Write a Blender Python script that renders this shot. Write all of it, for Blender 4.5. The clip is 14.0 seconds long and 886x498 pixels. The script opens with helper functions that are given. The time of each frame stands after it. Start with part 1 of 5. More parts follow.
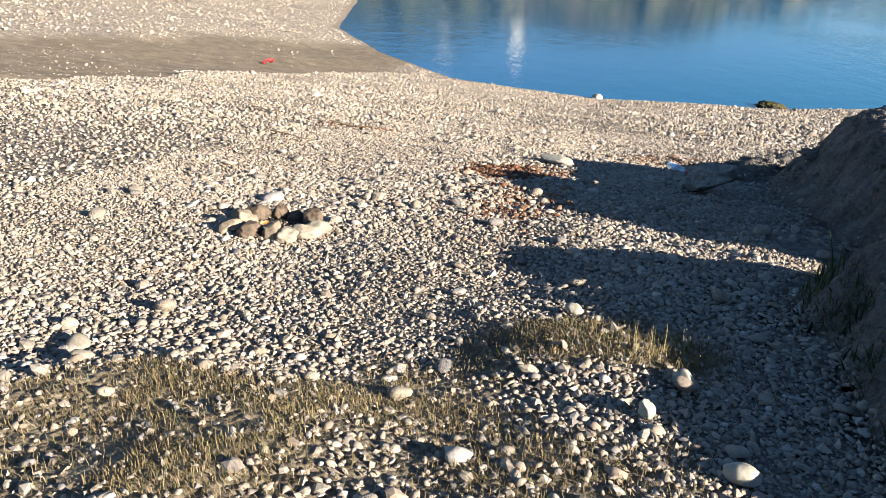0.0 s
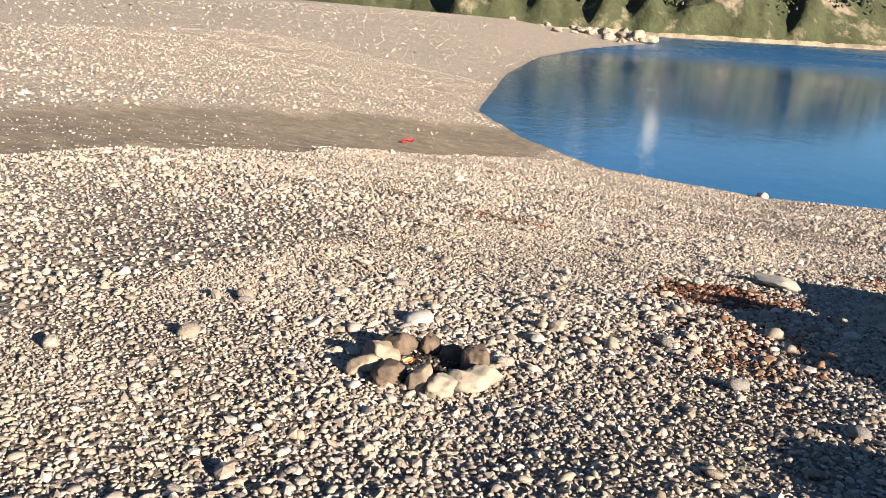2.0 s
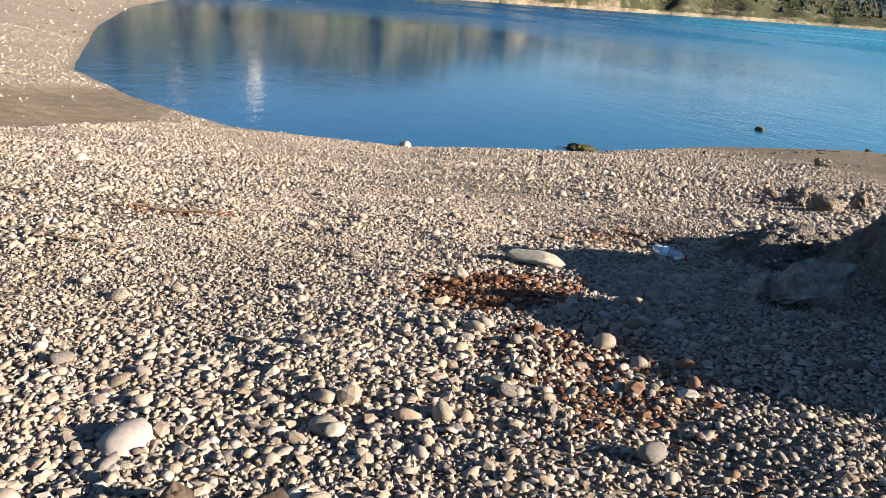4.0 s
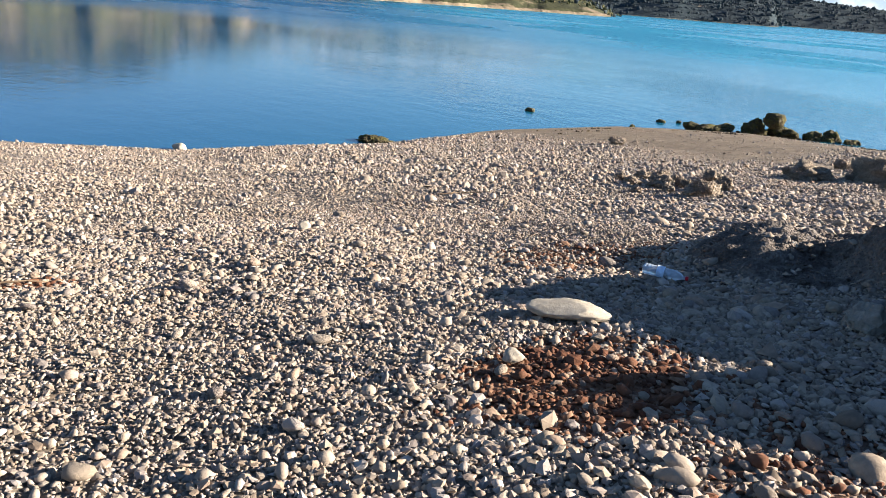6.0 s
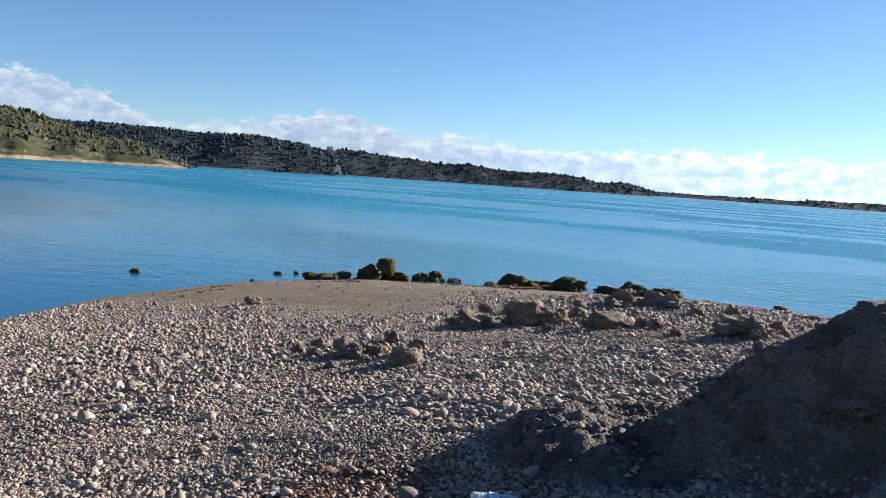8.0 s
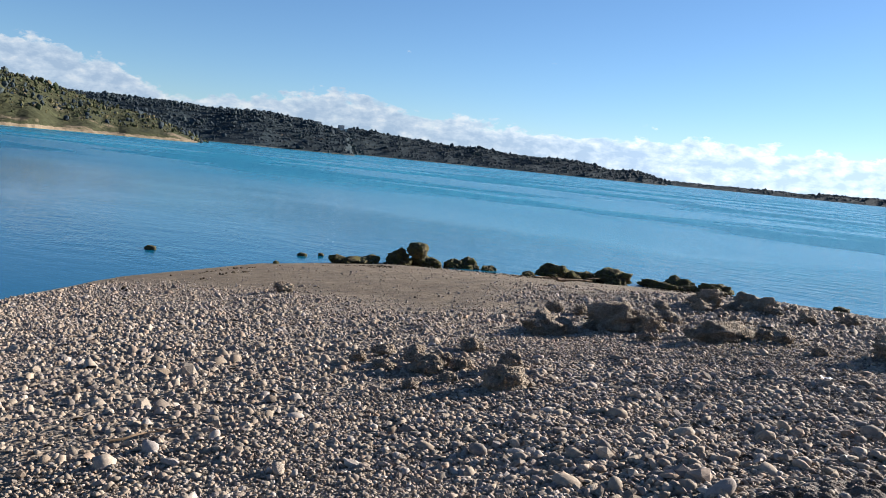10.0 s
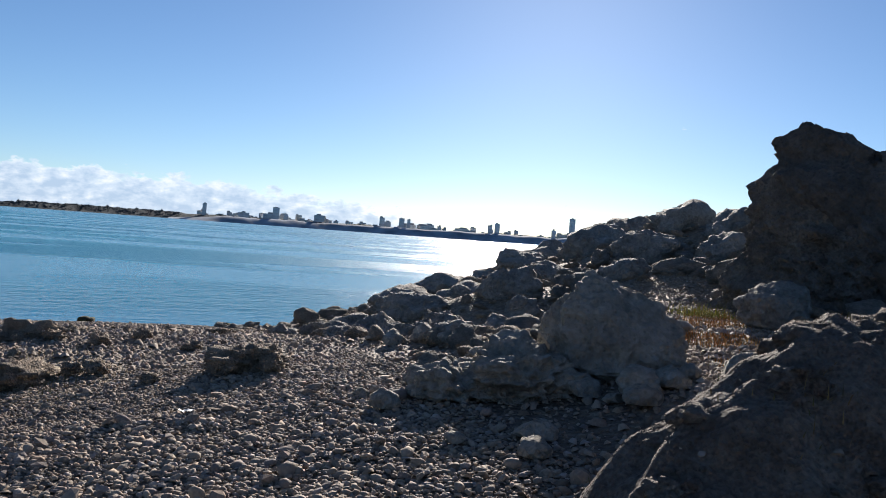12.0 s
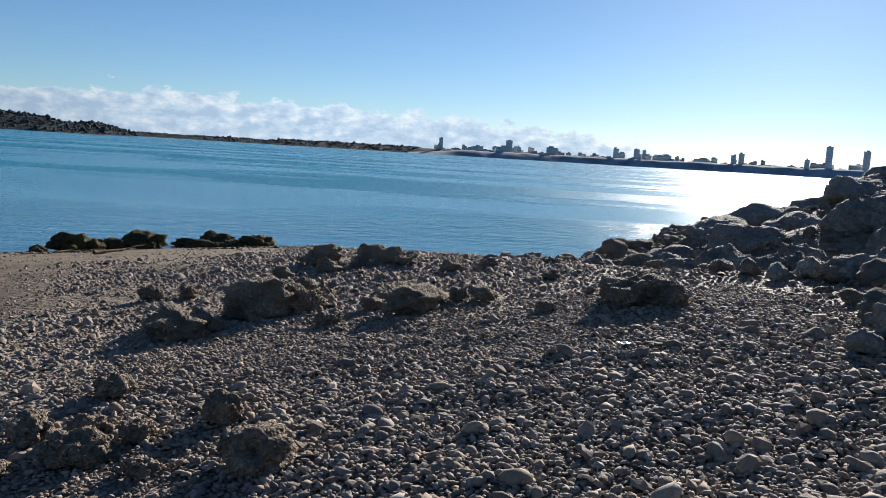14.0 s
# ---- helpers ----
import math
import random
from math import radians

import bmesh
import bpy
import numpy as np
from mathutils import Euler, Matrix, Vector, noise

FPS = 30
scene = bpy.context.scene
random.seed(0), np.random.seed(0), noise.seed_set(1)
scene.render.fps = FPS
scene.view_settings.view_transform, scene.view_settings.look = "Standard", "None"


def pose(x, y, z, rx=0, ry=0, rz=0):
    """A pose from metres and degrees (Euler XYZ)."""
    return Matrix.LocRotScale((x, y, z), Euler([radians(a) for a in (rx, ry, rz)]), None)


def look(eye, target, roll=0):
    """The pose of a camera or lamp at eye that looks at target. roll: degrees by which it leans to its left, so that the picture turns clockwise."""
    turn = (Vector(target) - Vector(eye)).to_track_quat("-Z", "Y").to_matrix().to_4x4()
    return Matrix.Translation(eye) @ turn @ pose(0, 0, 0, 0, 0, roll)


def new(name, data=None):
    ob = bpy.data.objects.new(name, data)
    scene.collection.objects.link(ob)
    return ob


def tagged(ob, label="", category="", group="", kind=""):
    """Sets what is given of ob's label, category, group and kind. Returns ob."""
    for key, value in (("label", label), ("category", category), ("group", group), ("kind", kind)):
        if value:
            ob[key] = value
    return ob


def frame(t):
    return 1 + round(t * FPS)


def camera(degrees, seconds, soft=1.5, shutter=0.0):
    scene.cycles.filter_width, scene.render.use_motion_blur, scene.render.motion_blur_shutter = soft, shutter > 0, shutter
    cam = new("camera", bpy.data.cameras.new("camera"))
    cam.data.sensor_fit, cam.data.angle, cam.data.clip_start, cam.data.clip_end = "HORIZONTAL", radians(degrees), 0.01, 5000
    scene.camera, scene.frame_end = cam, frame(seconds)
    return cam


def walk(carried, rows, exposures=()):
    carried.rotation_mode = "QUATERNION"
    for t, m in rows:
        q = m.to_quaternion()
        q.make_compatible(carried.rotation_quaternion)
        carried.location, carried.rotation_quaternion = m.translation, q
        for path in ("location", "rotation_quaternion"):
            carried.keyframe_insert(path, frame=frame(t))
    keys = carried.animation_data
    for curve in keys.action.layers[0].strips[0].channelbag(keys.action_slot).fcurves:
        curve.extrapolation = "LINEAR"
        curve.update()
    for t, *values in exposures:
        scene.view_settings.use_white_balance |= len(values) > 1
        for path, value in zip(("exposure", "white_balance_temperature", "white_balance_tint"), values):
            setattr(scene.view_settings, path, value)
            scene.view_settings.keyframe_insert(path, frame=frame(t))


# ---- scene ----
cam = camera(57.7, 14.0, soft=0.5)
PATH = [
    (0, (0.434, 0.191, 4.893), (0.224, 2.035, 4.147), 2.5),
    (0.5, (0.279, 0.592, 4.792), (0.018, 2.405, 3.99), 1.3),
    (1, (0.143, 1.031, 4.725), (-0.115, 2.898, 4.057), 2.4),
    (1.5, (-0.087, 1.415, 4.644), (-0.434, 3.285, 4.027), 6.0),
    (2, (-0.337, 1.9, 4.581), (-0.857, 3.745, 4.012), 3.6),
    (2.5, (-0.588, 2.367, 4.527), (-0.896, 4.265, 3.979), 5.5),
    (3, (-0.788, 2.797, 4.461), (-0.747, 4.711, 3.882), 4.0),
    (3.5, (-1.05, 3.306, 4.38), (-0.851, 5.203, 3.779), 4.2),
    (3.7, (-1.12, 3.475, 4.357), (-0.834, 5.357, 3.743), 4.3),
    (5.8, (-1.959, 5.885, 4.085), (-1.083, 7.591, 3.517), 4.5),
    (6, (-2.043, 6.104, 4.025), (-1.062, 7.742, 3.428), 4.5),
    (6.5, (-2.081, 6.586, 4.018), (-0.804, 8.021, 3.459), 2.9),
    (7, (-1.99, 7.043, 4.0), (-0.377, 8.139, 3.554), 3.6),
    (7.5, (-1.912, 7.539, 4.02), (-0.157, 8.458, 3.746), 3.0),
    (8, (-1.777, 8.113, 4.013), (-0.068, 9.138, 3.842), 4.0),
    (8.2, (-1.684, 8.361, 3.981), (0.003, 9.421, 3.816), 4.8),
    (10.5, (-0.221, 10.37, 3.824), (1.496, 11.368, 3.58), 6.4),
    (11, (0.148, 10.696, 3.781), (2.039, 11.316, 3.582), 5.2),
    (11.5, (0.684, 10.963, 3.733), (2.679, 10.868, 3.624), 5.0),
    (12, (0.952, 11.217, 3.742), (2.818, 10.497, 3.712), 4.2),
    (12.5, (1.235, 11.406, 3.716), (2.94, 10.363, 3.657), 3.1),
    (13, (1.501, 11.638, 3.702), (3.074, 10.404, 3.62), 4.1),
    (13.5, (1.711, 12.078, 3.639), (3.448, 11.094, 3.528), 5.0),
    (14, (1.824, 12.705, 3.541), (3.802, 12.53, 3.306), 3.5),
]
LIGHT = [(0.0, 1.90, 6100, 3), (1.0, 1.86, 6200, 4), (2.5, 1.72, 6450, 7), (3.7, 1.69, 6450, 7), (5.8, 1.87, 6400, 8), (6.5, 1.95, 6300, 9), (7.2, 1.80, 6150, 8), (8.0, 1.43, 6000, 8),
         (10.5, 1.31, 6000, 8), (11.5, 0.94, 5900, 9), (12.5, 0.95, 6350, 11), (13.3, 0.88, 6350, 11), (14.0, 0.80, 5950, 7)]
walk(cam, [(t, look(e, g, r)) for t, e, g, r in PATH], LIGHT)

# ---------------------------------------------------------------- world, sun
SUN_AZ, SUN_EL = radians(-28.8), radians(18.3)
SUN = Vector((math.cos(SUN_EL) * math.cos(SUN_AZ), math.cos(SUN_EL) * math.sin(SUN_AZ), math.sin(SUN_EL)))
world = bpy.data.worlds.new("sky")
world.use_nodes = True
scene.world = world
wn = world.node_tree.nodes
sky = wn.new("ShaderNodeTexSky")
sky.sky_type, sky.sun_disc = "NISHITA", False
sky.sun_elevation, sky.sun_rotation = SUN_EL, math.pi / 2 - SUN_AZ
sky.air_density, sky.dust_density, sky.ozone_density = 0.8, 0.10, 4.0
world.node_tree.links.new(sky.outputs[0], wn["Background"].inputs[0])
wn["Background"].inputs[1].default_value = 0.052
sun = new("sun", bpy.data.lights.new("sun", "SUN"))
sun.data.energy, sun.data.angle, sun.data.color = 5.9, radians(0.53), (1.0, 0.885, 0.755)
sun.matrix_world = look(SUN * 60, (0, 0, 0))


# ---------------------------------------------------------------- numbers
def ss(a, b, x):
    t = np.clip((np.asarray(x, float) - a) / (b - a), 0, 1)
    return t * t * (3 - 2 * t)


def lattice(i, j, k):
    n = (i * 374761393 + j * 668265263 + k * 2147483647 + 144665) & 0xFFFFFFFF
    n = ((n ^ (n >> 13)) * 1274126177) & 0xFFFFFFFF
    return ((n ^ (n >> 16)) & 0xFFFF) / 32767.5 - 1


def vnoise(x, y, z=0.0):
    """Smooth noise of arrays, about -1 to 1."""
    x, y, z = np.broadcast_arrays(np.asarray(x, float), y, z)
    i, j, k = (np.floor(v).astype(np.int64) for v in (x, y, z))
    u, v, w = x - i, y - j, z - k
    u, v, w = (t * t * t * (t * (t * 6 - 15) + 10) for t in (u, v, w))
    out = 0
    for a in (0, 1):
        for b in (0, 1):
            for c in (0, 1):
                out = out + lattice(i + a, j + b, k + c) * (u if a else 1 - u) * (v if b else 1 - v) * (w if c else 1 - w)
    return out


def fbm(x, y, z=0.0, octaves=4, gain=0.5):
    out, amp = 0.0, 1.0
    for o in range(octaves):
        f = 2.03 ** o
        out = out + amp * vnoise(x * f + 17.3 * o, y * f - 9.1 * o, z * f + 3.7 * o)
        amp *= gain
    return out


# ---------------------------------------------------------------- lie of the land
SHORE = np.array([(-1200, 430), (-160, 270), (-38, 213), (-8.8, 202), (-12.5, 176), (-16.5, 135), (-17, 96), (-14, 65.6), (-9.8, 40.2), (-6.2, 33), (-2.7, 28.05),
                  (2.15, 26.1), (7.9, 26.3), (13.0, 28.1), (18.3, 28.4), (22.8, 26.8), (25.6, 23), (28.3, 18.8), (30.1, 15.9), (30.4, 11.8), (30.0, 7.4),
                  (30.5, 2.8), (34.0, -2.4), (35, -10.5), (33, -25), (22, -80), (-100, -1000)], float)


def inland(x, y):
    """Distance from the waterline, positive on land."""
    x, y = np.asarray(x, float), np.asarray(y, float)
    best, side = np.full(x.shape, 1e9), np.ones(x.shape)
    for (ax, ay), (bx, by) in zip(SHORE[:-1], SHORE[1:]):
        vx, vy = bx - ax, by - ay
        k = np.clip(((x - ax) * vx + (y - ay) * vy) / (vx * vx + vy * vy), 0, 1)
        d = np.hypot(x - ax - k * vx, y - ay - k * vy)
        s = np.where(vx * (y - ay) - vy * (x - ax) < 0, 1.0, -1.0)
        near = d < best
        best, side = np.where(near, d, best), np.where(near, s, side)
    return best * side


def bump(x, y, cx, cy, rx, ry, h, core=0.15, turn=0.0):
    c, s = math.cos(turn), math.sin(turn)
    u, v = (x - cx) * c + (y - cy) * s, -(x - cx) * s + (y - cy) * c
    return h * (1 - ss(core, 1, np.hypot(u / rx, v / ry)))


MOUND = [(3.83, 7.08, 1.08, 3.02, 0.0, 3.45, 0.27), (3.68, 9.73, 1.39, 1.09, 0.0, 2.39, 0.27), (3.53, 6.07, 0.6, 1.57, 0.0, 3.74, 0.24),
         (3.97, 4.99, 0.62, 0.81, 0.0, 3.89, 0.13), (2.61, 2.27, 1.02, 2.94, 0.0, 3.56, 0.66)]


def mounds(x, y):
    """How far each place is taken up to the tops of the earth mounds, and those tops."""
    wob = 0.10 * fbm(x * 0.9, y * 0.9, 4.0, 3)
    x, y = x + wob, y - wob
    out = []
    for cx, cy, rx, ry, turn, top, core in MOUND:
        c, s = math.cos(turn), math.sin(turn)
        u, v = (x - cx) * c + (y - cy) * s, -(x - cx) * s + (y - cy) * c
        out.append((1 - ss(core, 1, np.hypot(u / rx, v / ry)), top))
    return out


HOLLOW = [(-12.0, 2.0, 2.8), (-10.6, 9.5, 2.5), (-10.3, 14.5, 2.6), (-10.2, 20.6, 3.1), (-8.2, 27.3, 3.6), (-6.6, 31.8, 2.3)]


def channel(x, y):
    """The shallow damp hollow that runs inland from the bay."""
    best = np.full(np.shape(x), 9.0)
    for (ax, ay, aw), (bx, by, bw) in zip(HOLLOW[:-1], HOLLOW[1:]):
        k = np.clip(((x - ax) * (bx - ax) + (y - ay) * (by - ay)) / ((bx - ax) ** 2 + (by - ay) ** 2), 0, 1)
        best = np.minimum(best, np.hypot(x - ax - k * (bx - ax), y - ay - k * (by - ay)) / (aw + (bw - aw) * k))
    return 1 - ss(0.75, 1.12, best + 0.12 * fbm(x * 0.5, y * 0.5, 15.0, 3))


def height(x, y):
    x, y = np.asarray(x, float), np.asarray(y, float)
    d = inland(x, y)
    slope = 0.139 - 0.02 * ss(7, 14, x)
    z = slope * np.where(d > 27, 27 + (d - 27) * 0.25, d)
    z = z - 0.047 * np.clip(d - 17, 0, 6) * (1 - ss(-2.0, 2.0, x))
    z = np.where(d < 0, np.maximum(d * 0.16, -4), z)
    z = z - 0.12 * channel(x, y) * ss(0, 3, d)
    rocky = 1.55 + 0.3 * (7.5 - y) + 0.25 * fbm(x * 0.4, y * 0.4, 1.0, 3)
    rocky = np.minimum(rocky, 4.35 + 0.25 * vnoise(x * 0.22, y * 0.22)) - 0.18 * np.maximum(x - 18, 0)
    w = ss(4.3, 7.6, x) * ss(-0.5, 3.5, d)
    z = z + np.maximum(rocky - z, 0) * w
    along = np.clip(((x - 5.82) * 3.94 - (y - 6.69) * 2.46) / 21.6, 0, 1)
    off = np.hypot(x - 5.82 - 3.94 * along, y - 6.69 + 2.46 * along)
    z = z + np.maximum(2.83 + 0.2 * along + 0.05 * fbm(x, y, 6.0, 3) - z, 0) * (1 - ss(0.6, 1.6, off))
    lifts = mounds(x, y)
    z = np.maximum.reduce([z + k * np.maximum(t - z, 0) for k, t in lifts])
    m = np.maximum.reduce([k for k, t in lifts])
    z = z + m * 0.05 * fbm(x * 1.7, y * 1.7, 2.0, 4)
    z = z + bump(x, y, 0.75, 3.5, 0.7, 0.55, 0.09, 0.1) + bump(x, y, -0.95, 2.5, 1.25, 0.95, 0.14, 0.35)
    near = ss(-0.3, 1.5, d) * (1 - 0.85 * ss(5, 10, x) * (1 - ss(3, 12, d)))
    z = z + near * (0.045 * fbm(x * 0.6, y * 0.6, 0.0, 3) + 0.012 * fbm(x * 3, y * 3, 7.0, 3))
    return z


def raised(x, y, first=0, last=5):
    return np.maximum.reduce([k for k, t in mounds(x, y)[first:last]])


def rust(x, y):
    """Reddish-brown stained gravel beside the flat stone."""
    n = 0.35 * fbm(x * 1.6, y * 1.6, 5.0, 3)
    a = 1 - ss(0.4, 1.0, np.hypot(((x - 0.12) * 0.83 + (y - 8.52) * 0.55) / 0.9, ((y - 8.52) * 0.83 - (x - 0.12) * 0.55) / 0.5) + n)
    b = 1 - ss(0.3, 1.0, np.hypot((x - 0.2) / 0.7, (y - 6.75) / 1.2) + n)
    c = 1 - ss(0.3, 1.0, np.hypot((x - 2.1) / 0.9, (y - 10.9) / 0.7) + n)
    e = 1 - ss(0.3, 1.0, np.hypot((x + 2.1) / 0.75, (y - 11.5) / 0.22) + n)
    return np.clip(a + 0.45 * b + 0.5 * c + 0.8 * e, 0, 1)


def sandy(x, y):
    """Fine damp sand and grit: the hollow, the tip of the point, the edge of the water."""
    d = inland(x, y)
    n = 0.25 * fbm(x * 0.5, y * 0.5, 8.0, 3)
    tip = ss(9.8, 13.5, x + 3 * n) * (1 - ss(10.0, 13.0, d + 5 * n)) * ss(14.0, 16.0, y + 2 * n)
    return np.clip(channel(x, y) + tip + 0.8 * (1 - ss(0.1, 0.5, d + n * 0.6)), 0, 1)


def turf(x, y):
    n = 0.4 * fbm(x * 1.3, y * 1.3, 11.0, 3)
    a = 1 - ss(0.5, 1.05, np.hypot((x + 0.9) / 1.15, (y - 2.5) / 1.0) + n)
    b = 1 - ss(0.5, 1.05, np.hypot((x - 0.8) / 0.62, (y - 3.6) / 0.5) + n)
    c = 1 - ss(0.4, 1.05, np.hypot((x - 0.25) / 0.9, (y - 2.5) / 0.6) + n)
    e = 1 - ss(0.4, 1.0, np.hypot((x - 11.2) / 2.2, (y - 11.8) / 0.8) + n)
    f = np.maximum.reduce([1 - ss(0.4, 1.0, np.hypot((x - cx) / r, (y - cy) / r) + n) for cx, cy, r in ((9.0, 4.6, 0.6), (7.55, 5.6, 0.6), (6.35, 6.05, 0.45), (8.3, 5.05, 0.5))])
    return np.clip(np.maximum.reduce([a, b, 0.7 * c, 0.6 * e, f]), 0, 1)


# ---------------------------------------------------------------- materials
def material(name, rough=0.8, spec=0.3):
    m = bpy.data.materials.new(name)
    m.use_nodes = True
    b = m.node_tree.nodes["Principled BSDF"]
    b.inputs["Roughness"].default_value = rough
    b.inputs["Specular IOR Level"].default_value = spec
    return m, m.node_tree, b


def node(t, kind, **inputs):
    n = t.nodes.new("ShaderNode" + kind)
    for k, v in inputs.items():
        n.inputs[k.replace("_", " ")].default_value = v
    return n


def ramp(t, source, stops):
    r = t.nodes.new("ShaderNodeValToRGB")
    while len(r.color_ramp.elements) < len(stops):
        r.color_ramp.elements.new(0.5)
    for e, (p, c) in zip(r.color_ramp.elements, stops):
        e.position, e.color = p, (*c, 1)
    t.links.new(source, r.inputs[0])
    return r.outputs[0]


def mix(t, fac, a, b, mode="MIX"):
    m = t.nodes.new("ShaderNodeMix")
    m.data_type, m.blend_type = "RGBA", mode
    for sock, v in ((m.inputs["Factor"], fac), (m.inputs["A"], a), (m.inputs["B"], b)):
        if isinstance(v, (int, float)):
            sock.default_value = v
        elif isinstance(v, tuple):
            sock.default_value = (*v, 1)
        else:
            t.links.new(v, sock)
    return m.outputs["Result"]


def math_node(t, op, a, b=0.0):
    m = t.nodes.new("ShaderNodeMath")
    m.operation = op
    for sock, v in zip(m.inputs, (a, b)):
        if isinstance(v, (int, float)):
            sock.default_value = v
        else:
            t.links.new(v, sock)
    return m.outputs[0]


def coords(t):
    return t.nodes.new("ShaderNodeTexCoord").outputs["Object"]


def noise_tex(t, scale, detail=4.0, where=None, rough=0.55):
    n = node(t, "TexNoise", Scale=scale, Detail=detail, Roughness=rough)
    t.links.new(where if where else coords(t), n.inputs["Vector"])
    return n.outputs["Fac"]


def relief(t, b, value, distance, strength=1.0, under=None):
    n = node(t, "Bump", Strength=strength, Distance=distance)
    t.links.new(value, n.inputs["Height"])
    if under:
        t.links.new(under, n.inputs["Normal"])
    t.links.new(n.outputs[0], b.inputs["Normal"])
    return n.outputs[0]


STONES = [(0.00, (0.140, 0.107, 0.082)), (0.15, (0.315, 0.256, 0.196)), (0.30, (0.215, 0.178, 0.144)), (0.45, (0.355, 0.296, 0.237)), (0.58, (0.250, 0.197, 0.149)), (0.70, (0.178, 0.156, 0.146)), (0.82, (0.300, 0.218, 0.156)), (0.92, (0.270, 0.237, 0.219)), (1.00, (0.405, 0.349, 0.301))]


def pebble_material(name, stops, tint=None):
    m, t, b = material(name, 0.86, 0.15)
    r = t.nodes.new("ShaderNodeNewGeometry").outputs["Random Per Island"]
    c = ramp(t, r, stops)
    c = mix(t, 0.35, c, ramp(t, noise_tex(t, 38, 5), [(0.3, (0.45, 0.43, 0.40)), (0.7, (1.35, 1.31, 1.22))]), "MULTIPLY")
    if tint:
        c = mix(t, 0.55, c, tint, "MULTIPLY")
    t.links.new(c, b.inputs["Base Color"])
    relief(t, b, noise_tex(t, 90, 4), 0.004, 0.6)
    return m


def loose_material(name, stops):
    """For stones that are objects of their own."""
    m, t, b = material(name, 0.84, 0.18)
    r = t.nodes.new("ShaderNodeObjectInfo").outputs["Random"]
    c = ramp(t, r, stops)
    c = mix(t, 0.4, c, ramp(t, noise_tex(t, 22, 6), [(0.3, (0.5, 0.48, 0.45)), (0.7, (1.25, 1.22, 1.15))]), "MULTIPLY")
    t.links.new(c, b.inputs["Base Color"])
    relief(t, b, noise_tex(t, 60, 5), 0.006, 0.7)
    return m


def gravel_material():
    m, t, b = material("gravel_bed", 0.85, 0.25)
    where = coords(t)
    warp = t.nodes.new("ShaderNodeVectorMath")
    warp.operation = "MULTIPLY_ADD"
    nn = node(t, "TexNoise", Scale=9.0, Detail=2.0)
    t.links.new(where, nn.inputs["Vector"])
    t.links.new(nn.outputs["Color"], warp.inputs[0])
    warp.inputs[1].default_value = (0.03, 0.03, 0.03)
    t.links.new(where, warp.inputs[2])
    small = node(t, "TexVoronoi", Scale=26.0, Randomness=1.0)
    t.links.new(warp.outputs[0], small.inputs["Vector"])
    big = node(t, "TexVoronoi", Scale=11.0, Randomness=1.0)
    t.links.new(warp.outputs[0], big.inputs["Vector"])
    tone = node(t, "SeparateColor")
    t.links.new(small.outputs["Color"], tone.inputs[0])
    tone2 = node(t, "SeparateColor")
    t.links.new(big.outputs["Color"], tone2.inputs[0])
    c = mix(t, 0.4, ramp(t, tone.outputs[0], STONES), ramp(t, tone2.outputs[0], STONES))
    speck = noise_tex(t, 5.0, 6, where, 0.75)
    c = mix(t, 0.75, c, ramp(t, speck, [(0.36, (0.45, 0.43, 0.40)), (0.5, (1.0, 1.0, 1.0)), (0.64, (1.5, 1.46, 1.38))]), "MULTIPLY")
    patches = noise_tex(t, 0.55, 5, where)
    c = mix(t, 0.6, c, ramp(t, patches, [(0.3, (0.62, 0.60, 0.56)), (0.7, (0.98, 0.94, 0.86))]), "MULTIPLY")
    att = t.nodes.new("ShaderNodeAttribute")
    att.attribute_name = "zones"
    # Alpha darkens the near bed: shade in the gaps between stones, put into colour.
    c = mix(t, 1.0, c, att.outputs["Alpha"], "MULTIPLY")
    sand = node(t, "TexNoise", Scale=2.2, Detail=8.0, Roughness=0.7)
    t.links.new(where, sand.inputs["Vector"])
    sandc = ramp(t, sand.outputs[0], [(0.3, (0.072, 0.050, 0.028)), (0.5, (0.128, 0.093, 0.056)), (0.7, (0.215, 0.162, 0.105))])
    z = node(t, "SeparateColor")
    t.links.new(att.outputs["Color"], z.inputs[0])
    c = mix(t, math_node(t, "MULTIPLY", z.outputs[0], 0.85), c, sandc)
    redc = ramp(t, noise_tex(t, 30, 4, where), [(0.3, (0.10, 0.035, 0.015)), (0.7, (0.30, 0.13, 0.06))])
    c = mix(t, math_node(t, "MULTIPLY", z.outputs[1], 0.8), c, redc)
    soil = ramp(t, noise_tex(t, 14, 6, where), [(0.3, (0.07, 0.05, 0.03)), (0.55, (0.17, 0.13, 0.085)), (0.75, (0.30, 0.25, 0.17))])
    c = mix(t, math_node(t, "MULTIPLY", z.outputs[2], 0.9), c, soil)
    t.links.new(c, b.inputs["Base Color"])
    h = math_node(t, "ADD", math_node(t, "MULTIPLY", small.outputs["Distance"], -0.5), math_node(t, "MULTIPLY", big.outputs["Distance"], -1.0))
    h = math_node(t, "MULTIPLY", h, math_node(t, "SUBTRACT", 1.0, math_node(t, "MULTIPLY", z.outputs[0], 0.8)))
    first = relief(t, b, h, 0.05, 0.9)
    relief(t, b, noise_tex(t, 45, 5, where), 0.008, 0.6, first)
    return m


